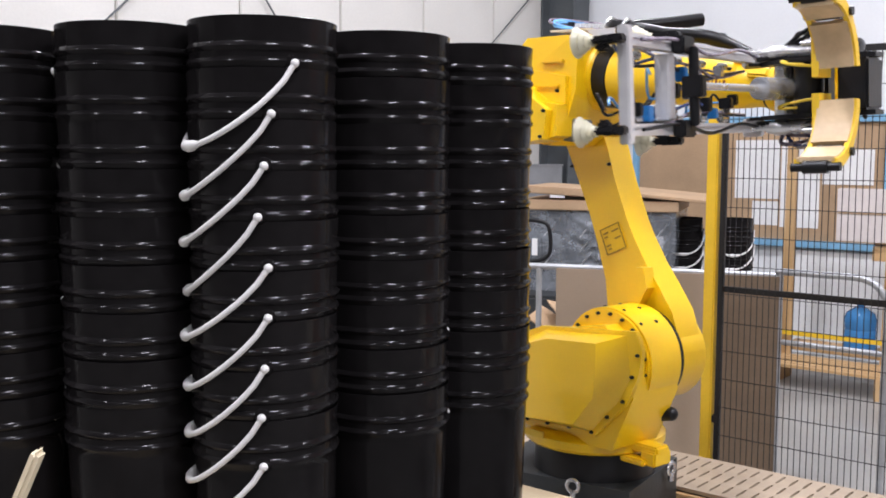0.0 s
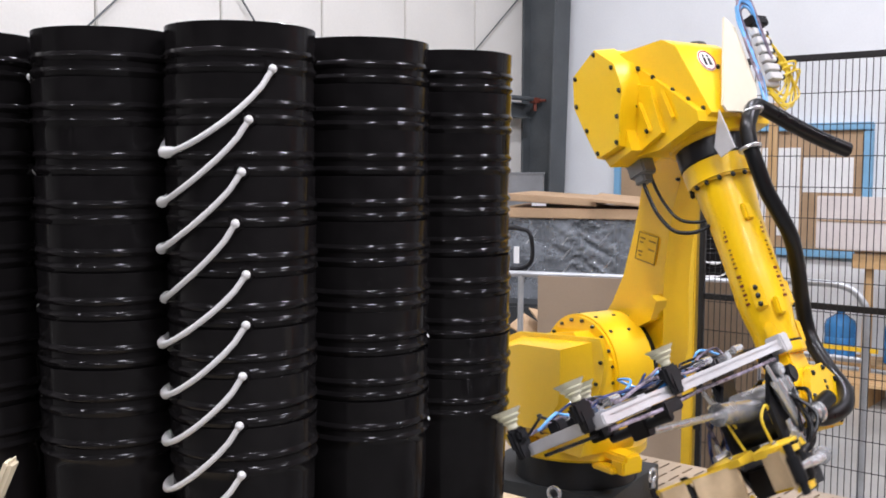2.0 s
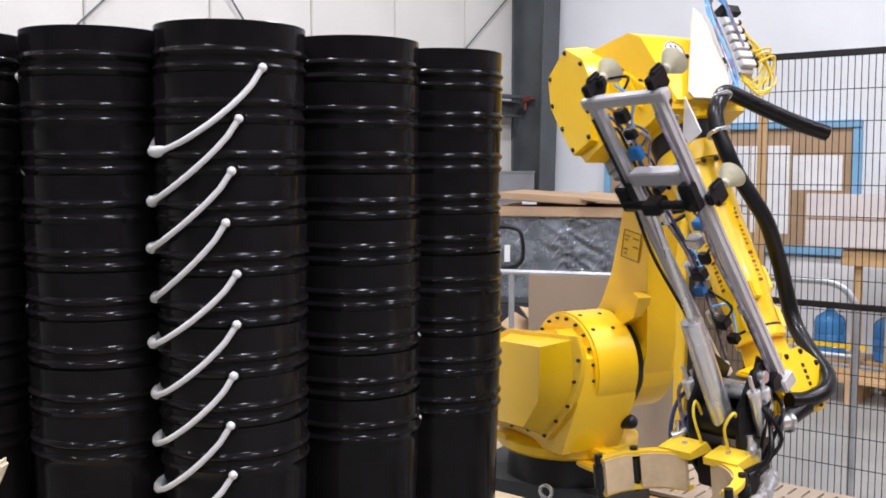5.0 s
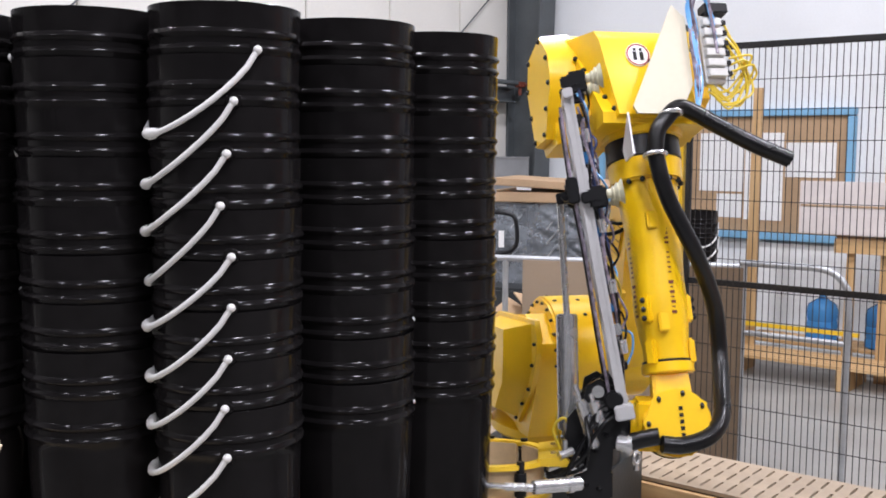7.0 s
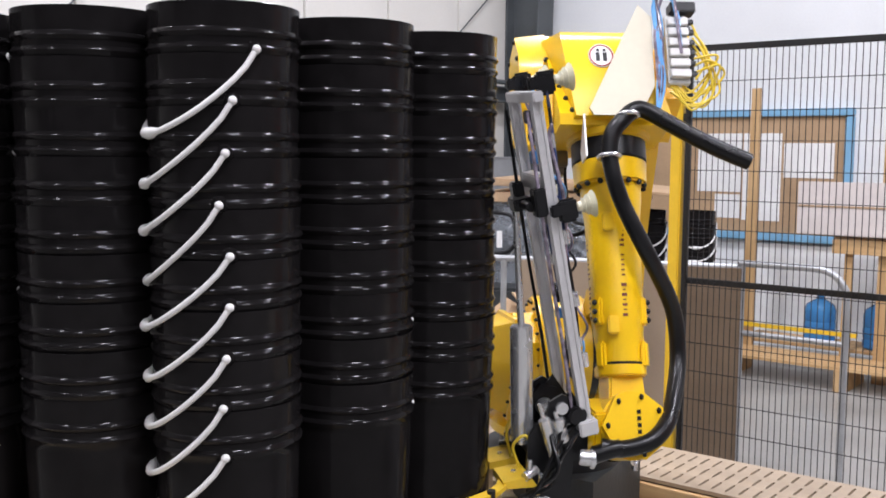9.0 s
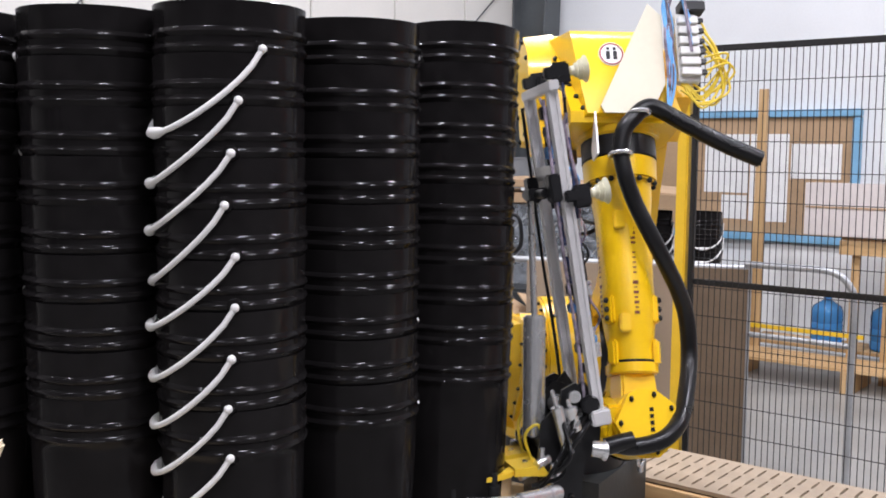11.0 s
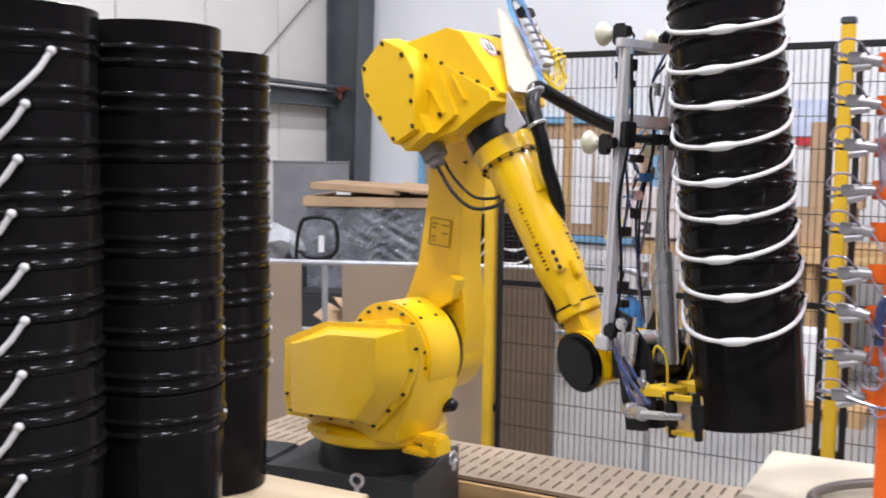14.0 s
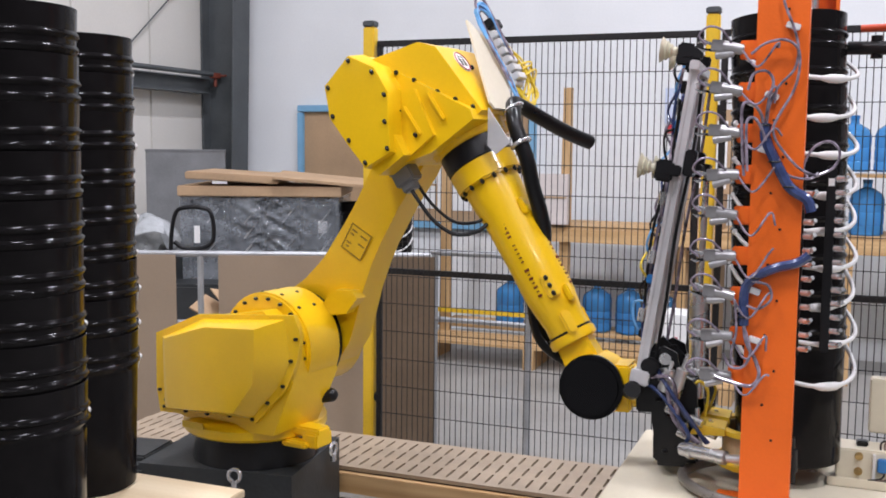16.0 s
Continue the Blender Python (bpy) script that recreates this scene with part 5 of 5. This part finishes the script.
# ---------------------------------------------------------------- gripper; x towards the pails, z along their stack
bm = bmesh.new(); box(bm, (0.055, 0, 0), (0.10, 0.125, 0.13)); rod(bm, (0.10, 0, 0), (0.125, 0, 0), 0.06, seg=28)
gripper = part("gripper", bm, YELLOW, robot, "pail gripper with yellow jaws and black bracket", bevel=0.006)
bm = bmesh.new(); box(bm, (0.15, 0, 0.0), (0.06, 0.13, 0.12)); part("adapter_block", bm, BLACK, gripper, bevel=0.005)
for s in (-1, 1):
    bm = bmesh.new(); prism(bm, [(0.165, 0.10), (0.21, 0.11), (0.285, 0.02), (0.29, -0.13), (0.25, -0.20), (0.18, -0.20), (0.165, -0.08)], 0.066 * s, 0.078 * s); sp = part("side_plate", bm, BLACK, gripper, bevel=0.003)
    for x, z in ((0.185, -0.02), (0.21, -0.06), (0.25, -0.1), (0.2, 0.04), (0.235, -0.15), (0.2, -0.16)):
        o = new("bolt", BOLT); o.parent = sp; o.matrix_basis = pose(x, 0.08 * s, z)
bm = bmesh.new(); box(bm, (0.225, 0, -0.155), (0.12, 0.13, 0.075)); part("jaw_actuator", bm, BLACK, gripper, bevel=0.006)
bm = bmesh.new(); rod(bm, (0.2, -0.09, 0.05), (0.2, 0.09, 0.05), 0.024, seg=20); part("pivot_pin", bm, STEEL, gripper, bevel=0.003)
bm = bmesh.new(); rod(bm, (0.235, -0.07, -0.03), (0.235, 0.07, -0.03), 0.038, seg=24); part("motor_can", bm, BLACK, gripper, bevel=0.006)
PLY_JAW = mat("birch_plywood_jaw", (0.60, 0.44, 0.26), 0.5, vary=0.12, scale=14, bump=0.15)
def arc(bm, r0, r1, z0, z1, a0, a1, n=16, c=(0.498, 0)):
    rows = []
    for i in range(n + 1):
        q = radians(a0 + (a1 - a0) * i / n)
        ca, sa = math.cos(q), math.sin(q)
        rows.append([bm.verts.new((c[0] + r * ca, c[1] + r * sa, z)) for r, z in ((r0, z0), (r1, z0), (r1, z1), (r0, z1))])
    for i in range(n):
        for k in range(4):
            bm.faces.new((rows[i][k], rows[i][(k + 1) % 4], rows[i + 1][(k + 1) % 4], rows[i + 1][k]))
    bm.faces.new(rows[0][::-1]); bm.faces.new(rows[-1])
jaws = []
for s in (-1, 1):
    a0, a1 = 180 - s * 14, 180 - s * 100
    bm = bmesh.new(); arc(bm, 0.150, 0.176, -0.098, -0.086, a0, a1); jaw = part("jaw", bm, POST_YELLOW, gripper, "curved yellow steel jaw lined with plywood", bevel=0.002); jaws.append((jaw, s))
    bm = bmesh.new(); arc(bm, 0.150, 0.176, -0.186, -0.174, a0, a1); part("lower_arc", bm, POST_YELLOW, jaw, bevel=0.002)
    bm = bmesh.new(); arc(bm, 0.1455, 0.157, -0.180, -0.092, a0, 180 - s * 60); part("liner", bm, PLY_JAW, jaw, "curved plywood liner")
    bm = bmesh.new(); arc(bm, 0.1455, 0.157, -0.180, -0.092, 180 - s * 68, a1); part("liner", bm, PLY_JAW, jaw, "curved plywood liner")
    for q in (64, 99):
        c = (0.498 + 0.170 * math.cos(radians(180 - s * q)), 0.170 * math.sin(radians(180 - s * q)))
        bm = bmesh.new(); rod(bm, (c[0], c[1], -0.194), (c[0], c[1], -0.078), 0.0105, seg=14); rod(bm, (c[0], c[1], -0.165), (c[0], c[1], -0.107), 0.016, seg=14); part("hinge_pin", bm, BLACK, jaw)
    bm = bmesh.new(); rod(bm, (0.25, 0.135 * s, -0.135), (0.37, 0.198 * s, -0.135), 0.018, seg=18); rod(bm, (0.27, 0.146 * s, -0.135), (0.285, 0.153 * s, -0.135), 0.022, seg=18); part("jaw_cylinder", bm, STEEL, gripper, "bright steel pneumatic cylinder", bevel=0.002)
    bm = bmesh.new(); rod(bm, (0.37, 0.198 * s, -0.135), (0.44, 0.198 * s, -0.135), 0.011, seg=14); rod(bm, (0.44, 0.198 * s, -0.135), (0.50, 0.19 * s, -0.135), 0.009, seg=12); part("piston_rod", bm, STEEL, gripper)
    bm = bmesh.new(); prism(bm, [(0.27, -0.098), (0.36, -0.098), (0.36, -0.08), (0.29, -0.07)], 0.02 * s, 0.12 * s); part("jaw_bracket", bm, POST_YELLOW, gripper, bevel=0.003)
bm = bmesh.new(); hose(bm, [(0.05, 0.112, -0.014), (0.085, 0.108, -0.022), (0.12, 0.104, -0.032)], 0.0225, 14, 6); wrap = part("hose_end", bm, RUBBER, gripper, "thick black hose wrapped round the wrist")
bm = bmesh.new(); rod(bm, (0.115, 0.109, -0.04), (0.155, 0.098, -0.036), 0.021, seg=20); rod(bm, (0.118, 0.108, -0.04), (0.13, 0.105, -0.039), 0.027, seg=20); part("hose_fitting", bm, STEEL, wrap, "bright steel hose fitting", bevel=0.002)
for x, y, z, l in ((0.20, 0.10, 0.01, 0.06), (0.215, 0.095, -0.05, 0.12), (0.20, -0.10, 0.01, 0.06), (0.215, -0.095, -0.05, 0.12)):
    bm = bmesh.new(); rod(bm, (x, y, z), (x + 0.3 * l, y * 1.05, z + l), 0.016, seg=18); rod(bm, (x + 0.3 * l, y * 1.05, z + l), (x + 0.42 * l, y * 1.07, z + 1.35 * l), 0.006, seg=10); part("small_cylinder", bm, STEEL, gripper, "short bright steel cylinder", bevel=0.002)
rnd = random.Random(21)
for k in range(10):
    s = -1 if k % 2 else 1
    j = [rnd.uniform(-0.03, 0.03) for _ in range(9)]
    bm = bmesh.new(); hose(bm, [(0.16 + j[0], 0.075 * s, 0.06 + j[1]), (0.21 + j[2], 0.12 * s + j[3], 0.02 + j[4]), (0.25 + j[5], 0.13 * s + j[6], -0.07 + j[7]), (0.29 + j[8], 0.12 * s, -0.12)], 0.0055, 8, 6); part("air_tube", bm, (RUBBER, BLUE_TUBE, RUBBER, CLEAR)[k % 4], gripper)
bm = bmesh.new(); hose(bm, [(0.30, -0.03, -0.07), (0.31, -0.04, 0.0), (0.285, -0.05, 0.03), (0.26, -0.05, -0.02)], 0.004, 8, 6); part("wire", bm, WIRE_Y, gripper)
bm = bmesh.new(); hose(bm, [(0.30, 0.05, -0.07), (0.32, 0.06, -0.01), (0.29, 0.07, 0.02), (0.27, 0.06, -0.03)], 0.004, 8, 6); part("wire", bm, WIRE_Y, gripper)

for sy in (-1, 1):
    bm = bmesh.new(); prism(bm, [(0.14, 0.02), (0.17, 0.11), (0.20, 0.128), (0.235, 0.11), (0.25, 0.02)], 0.080 * sy, 0.090 * sy); ear_ = part("hinge_ear", bm, BLACK, gripper, bevel=0.003)
    bm = bmesh.new(); rod(bm, (HINGE_X, 0.088 * sy, HINGE_Z), (HINGE_X, 0.106 * sy, HINGE_Z), 0.016, seg=18); part("hinge_pin", bm, STEEL, ear_, "bright steel hinge pin", bevel=0.002)
    bm = bmesh.new(); rod(bm, (0.165, 0.092 * sy, 0.075), (0.165, 0.112 * sy, 0.075), 0.024, seg=22); part("damper", bm, BLACK, ear_, bevel=0.004)
# swinging rail frame, hinged at the bracket; z along the rails
SILICONE = mat("cream_silicone", (0.72, 0.69, 0.52), 0.3, vary=0.08)
SILICONE.node_tree.nodes["Principled BSDF"].inputs["Transmission Weight"].default_value = 0.25
RL = 0.85
bm = bmesh.new(); box(bm, (0, 0, RL - 0.02), (0.026, 0.25, 0.026))
frame_part = part("rail_frame", bm, ALU, robot, "aluminium profile frame with suction cups", bevel=0.003)
bm = bmesh.new(); box(bm, (0.0, 0, 0.62), (0.036, 0.15, 0.036)); part("cross_bar", bm, ALU, frame_part, bevel=0.003)
for s in (-1, 1):
    bm = bmesh.new()
    y = 0.095 * s
    for c, q in (((0, y), (0.022, 0.022)),):
        box(bm, (c[0], c[1], RL / 2 - 0.02), (0.019, 0.019, RL - 0.02))
    for dx, dy in ((-1, -1), (-1, 1), (1, -1), (1, 1)):
        box(bm, (dx * 0.009, y + dy * 0.009, RL / 2 - 0.02), (0.008, 0.008, RL - 0.02))
    part("rail", bm, ALU, frame_part, "slotted aluminium rail")
    for z, nm in ((RL + 0.012, "top"), (0.555, "mid")):
        y2 = y * (1.0 if nm == "top" else 1.28)
        bm = bmesh.new(); box(bm, (-0.012, y2, z), (0.05, 0.02, 0.03)); arm_ = part("cup_arm", bm, BLACK, frame_part, bevel=0.004)
        bm = bmesh.new(); box(bm, (-0.03, y2, z - 0.004), (0.048, 0.016, 0.058)); box(bm, (-0.036, y2 - 0.014 * s, z), (0.026, 0.02, 0.03)); part("valve_box", bm, BLACK, arm_, bevel=0.006)
        bm = bmesh.new(); lathe(bm, [(0.006, 0.0), (0.012, 0.003), (0.012, 0.012), (0.019, 0.018), (0.016, 0.021), (0.026, 0.029), (0.023, 0.032), (0.034, 0.043), (0.032, 0.043), (0.018, 0.030), (0.006, 0.024)], 20, pose(-0.052, y2, z, 0, -90, 0)); part("suction_cup", bm, SILICONE, arm_, "cream bellows suction cup")
    bm = bmesh.new(); box(bm, (0.03, y, 0.58), (0.03, 0.04, 0.07)); part("rod_bracket", bm, BLACK, frame_part, bevel=0.004)
    bm = bmesh.new(); box(bm, (0, y, -0.005), (0.05, 0.05, 0.04)); part("hinge_block", bm, ALU, frame_part, bevel=0.004)
    bm = bmesh.new(); prism(bm, [(-0.02, 0.0), (0.02, 0.09), (0.065, 0.055), (0.07, 0.02), (0.02, -0.02)], y * 0.72, y * 0.80); part("hinge_link", bm, BLACK, frame_part, bevel=0.003)
    bm = bmesh.new(); hose(bm, [(0.024, y, 0.8), (0.03, y + 0.01, 0.6), (0.026, y - 0.012, 0.4), (0.03, y + 0.01, 0.2), (0.03, y, 0.05)], 0.0045, 8); part("air_tube", bm, CLEAR if s > 0 else RUBBER, frame_part)
bm = bmesh.new(); rod(bm, (0.150, 0, -0.045), (0.101, 0, 0.262), 0.029, seg=28); cyl_ = part("lift_cylinder", bm, STEEL, frame_part, "bright steel pneumatic cylinder", bevel=0.004)
bm = bmesh.new(); rod(bm, (0.101, 0, 0.262), (0.066, 0, 0.56), 0.009, seg=14); part("piston_rod", bm, STEEL, cyl_)
bm = bmesh.new(); box(bm, (0.05, 0, 0.57), (0.05, 0.05, 0.03)); rod(bm, (0.05, -0.09, 0.57), (0.05, 0.09, 0.57), 0.012, seg=14); part("clevis", bm, BLACK, cyl_, bevel=0.003)
rnd = random.Random(31)
for k in range(6):
    j = [rnd.uniform(-1, 1) for _ in range(8)]
    s = -1 if k % 2 else 1
    bm = bmesh.new(); hose(bm, [(-0.03, 0.1 * s, 0.84 - 0.02 * k), (-0.03 + 0.012 * j[0], 0.07 * s + 0.02 * j[1], 0.72), (-0.028 + 0.012 * j[2], 0.06 * s + 0.03 * j[3], 0.56), (-0.03 + 0.012 * j[4], 0.05 * s + 0.03 * j[5], 0.38), (-0.03, 0.05 * s + 0.02 * j[6], 0.2), (-0.01, 0.06 * s, 0.04)], 0.0042, 7, 6)
    part("air_tube", bm, (BLUE_TUBE, CLEAR, RUBBER)[k % 3], frame_part)
for z in (0.14, 0.3, 0.46, 0.7):
    for s in (-1, 1):
        bm = bmesh.new(); rod(bm, (-0.03, 0.07 * s, z), (-0.03, 0.07 * s, z + 0.035), 0.010, seg=12); rod(bm, (-0.03, 0.07 * s, z + 0.03), (-0.03, 0.045 * s, z + 0.03), 0.006, seg=10); part("fitting", bm, STEEL, frame_part)
for x, y, z in ((0.27, 0.10, -0.06), (0.27, -0.10, -0.06), (0.24, 0.10, -0.10), (0.24, -0.10, -0.10), (0.30, 0.06, -0.10), (0.30, -0.06, -0.10), (0.19, 0.09, 0.02), (0.19, -0.09, 0.02)):
    bm = bmesh.new(); rod(bm, (x, y, z), (x + 0.035, y * 1.2, z - 0.01), 0.012, seg=14); rod(bm, (x + 0.02, y * 1.1, z), (x + 0.02, y * 1.1, z + 0.03), 0.007, seg=10); part("fitting", bm, STEEL, gripper)
rnd = random.Random(47)
for k in range(14):
    z, y = 0.10 + 0.052 * k, rnd.uniform(-0.06, 0.06)
    bm = bmesh.new(); box(bm, (-0.022, y, z), (rnd.uniform(0.02, 0.034), rnd.uniform(0.02, 0.04), rnd.uniform(0.018, 0.034))); part("valve_body", bm, (BLACK, BLACK, STEEL, BLUE_DARK)[k % 4], frame_part, bevel=0.003)
    j = [rnd.uniform(-1, 1) for _ in range(6)]
    bm = bmesh.new(); hose(bm, [(-0.034, y, z), (-0.056 + 0.012 * j[0], y + 0.03 * j[1], z + 0.035), (-0.05 + 0.012 * j[2], y + 0.05 * j[3], z + 0.08), (-0.03, y + 0.04 * j[4], z + 0.11 + 0.02 * j[5])], 0.0034, 7, 6); part("air_tube", bm, (AIR_BLUE, RUBBER, CLEAR, WIRE_Y if k == 3 else BLUE_TUBE)[k % 4], frame_part)


# ---------------------------------------------------------------- motion
# seconds; joints 1 and 2; forearm pitch; gripper heading, tilt, roll; fold of the rail frame (degrees)
MOVES_A = [(0.0, -8.5, -23.5, -6.0, -89.0, -2.0, 92.0, 84.0), (0.2, -10.3, -22.6, -4.7, -92.7, -1.7, 91.8, 84.0), (0.5, -10.4, -22.4, -5.2, -92.7, -1.6, 91.7, 84.0), (1.0, -6.2, -16.8, -32.1, -93.1, 0.2, 90.5, 84.0), (1.5, -7.1, 8.7, -62.8, -94.2, 1.2, 91.0, 84.0), (2.0, -16.3, 11.2, -64.7, -96.0, 0.0, 28.0, 84.0), (2.5, -21.9, 9.9, -60.2, -98.0, -1.0, 1.0, 84.0), (3.0, -22.1, 9.8, -60.7, -98.7, -1.7, 1.0, 76.0), (3.2, -22.1, 9.8, -60.7, -99.0, -2.0, 1.0, 71.0), (5.3, -22.1, 10.1, -60.5, -104.0, -6.0, 2.0, 10.0), (5.5, -22.1, 10.1, -60.5, -104.2, -5.8, 2.0, 5.6), (6.0, -22.0, 9.9, -60.7, -105.2, -4.9, 2.1, 0.0), (6.2, -23.7, 10.6, -61.0, -108.0, -4.5, 2.5, 0.0), (6.5, -27.1, 14.2, -69.7, -128.0, -3.0, 4.0, 0.0)]
MOVES_B = [(6.8, -36.6, 16.6, -69.0, -144.0, -1.0, 6.0, 0.0), (7.0, -38.6, 16.1, -71.1, -147.9, -0.8, 6.0, 0.0), (7.5, -42.4, 16.1, -71.5, -144.5, -1.0, 4.1, 0.0), (8.0, -44.3, 16.3, -71.8, -139.0, -1.2, 1.0, 0.0), (8.5, -45.9, 16.0, -72.0, -133.7, -1.1, -1.6, 0.0), (9.0, -47.3, 16.0, -72.0, -130.3, -1.0, -3.0, 0.0), (9.6, -48.3, 16.1, -71.9, -129.8, 0.0, 0.0, 0.0), (10.6, -48.3, 16.1, -71.9, -129.8, 0.0, 0.0, 0.0), (11.5, -41.3, 13.7, -69.4, -131.6, 4.1, 9.7, 0.0), (12.0, -36.1, 12.1, -67.7, -135.0, 4.6, 8.8, 0.0), (12.5, -33.8, 13.3, -65.2, -136.5, 4.8, 8.0, 0.0)]
MOVES_C = [(13.0, -28.6, 13.2, -62.8, -111.0, 3.0, 4.5, 0.0), (13.2, -24.0, 9.0, -60.5, -97.0, 0.5, 5.5, 0.0), (13.5, -14.9, 3.6, -59.2, -69.5, 8.9, 12.0, 0.0), (14.0, -9.4, 5.2, -60.3, -27.5, 9.2, -2.1, 0.0), (14.5, -7.7, 16.8, -62.1, -4, 3.6, -5.5, 0.0), (15.0, -7.5, 22.4, -61.7, -3, 2.5, -1.0, 0.0), (15.5, -7.4, 26.1, -59.9, -1, 2.6, -2.0, 0.0), (16.0, -8.1, 29.5, -58.2, 1, 2.3, -2.0, 0.0)]
MOVES = MOVES_A + MOVES_B + MOVES_C
GRIP = 10.6


def joints_at(t):
    """The joints at t seconds, by monotone cubic steps between the rows."""
    rows = MOVES
    i = max(k for k in range(len(rows) - 1) if rows[k][0] <= t + 1e-9)
    h = rows[i + 1][0] - rows[i][0]
    u = (t - rows[i][0]) / h
    out = []
    for c in range(1, 8):
        def slope(k):
            if k <= 0 or k >= len(rows) - 1:
                return 0.0
            a = (rows[k][c] - rows[k - 1][c]) / (rows[k][0] - rows[k - 1][0])
            b = (rows[k + 1][c] - rows[k][c]) / (rows[k + 1][0] - rows[k][0])
            return 0.0 if a * b <= 0 else 2 * a * b / (a + b)
        p, q, m, n = rows[i][c], rows[i + 1][c], slope(i) * h, slope(i + 1) * h
        out.append((2 * u ** 3 - 3 * u ** 2 + 1) * p + (u ** 3 - 2 * u ** 2 + u) * m + (-2 * u ** 3 + 3 * u ** 2) * q + (u ** 3 - u ** 2) * n)
    return out


def arm_poses(j1, j2, ph, az, el, ro, fold):
    """Poses of turret, upper arm, forearm, wrist, gripper and rail frame in the robot's space."""
    t = pose(0, 0, 0, 0, 0, j1)
    u = t @ pose(A1, 0, D1, 0, j2, 0)
    e = t @ pose(A1 + A2 * math.sin(radians(j2)), 0, D1 + A2 * math.cos(radians(j2)), 0, -ph, 0)
    j5 = e @ Vector((D4, 0, A3))
    g = Matrix.Translation(j5) @ pose(0, 0, 0, 0, 0, az) @ pose(0, 0, 0, 0, -el, 0) @ pose(0, 0, 0, ro, 0, 0)
    fdir, n = e.to_3x3() @ Vector((1, 0, 0)), g.to_3x3() @ Vector((1, 0, 0))
    y = fdir.cross(n).normalized()
    w = Matrix.Translation(j5) @ Matrix((fdir, y, fdir.cross(y))).transposed().to_4x4()
    return t, u, e, w, g, g @ pose(HINGE_X, 0, HINGE_Z, 0, fold, 0) @ pose(PIVOT_X - HINGE_X, 0, PIVOT_Z - HINGE_Z, 0, LEAN, 0)


def motions():
    moving = (turret, upper, fore, wrist, gripper, frame_part)
    rows = [[] for _ in moving]
    held = []
    base = pose(RX, RY, RZ)
    rest = pose(*REST, 0, 0, 170)
    grip = (base @ arm_poses(*joints_at(GRIP))[4]).inverted() @ rest
    for k in range(161):
        t = k / 10
        poses = arm_poses(*joints_at(min(t, 15.9999)))
        for r, m in zip(rows, poses):
            r.append((t, m))
        held.append((t, rest if t <= GRIP else base @ poses[4] @ grip))
    for ob, r in zip(moving, rows):
        walk(ob, r)
    walk(carried_stack, held)
    # the jaws close on the stack
    for jaw_, s in jaws:
        p = Vector((0.34, 0.039 * s, 0))
        walk(jaw_, [(t, Matrix.Translation(p) @ pose(0, 0, 0, 0, 0, a * s) @ Matrix.Translation(-p)) for t, a in ((0.0, 10), (9.8, 10), (10.5, 0), (16.0, 0))])
    # the hose's slack swings about its clamp
    c = Vector((0.305, -0.039, 0.328))
    walk(slack, [(t, Matrix.Translation(c) @ pose(0, 0, 0, a, 0, 0) @ Matrix.Translation(-c)) for t, a in
                 ((0.0, 14), (0.5, 14), (1.0, -10), (1.5, -8), (2.0, 0), (2.5, 0), (9.0, 0), (12.5, 0), (13.5, -22), (14.5, -36), (16.0, -36))])


motions()
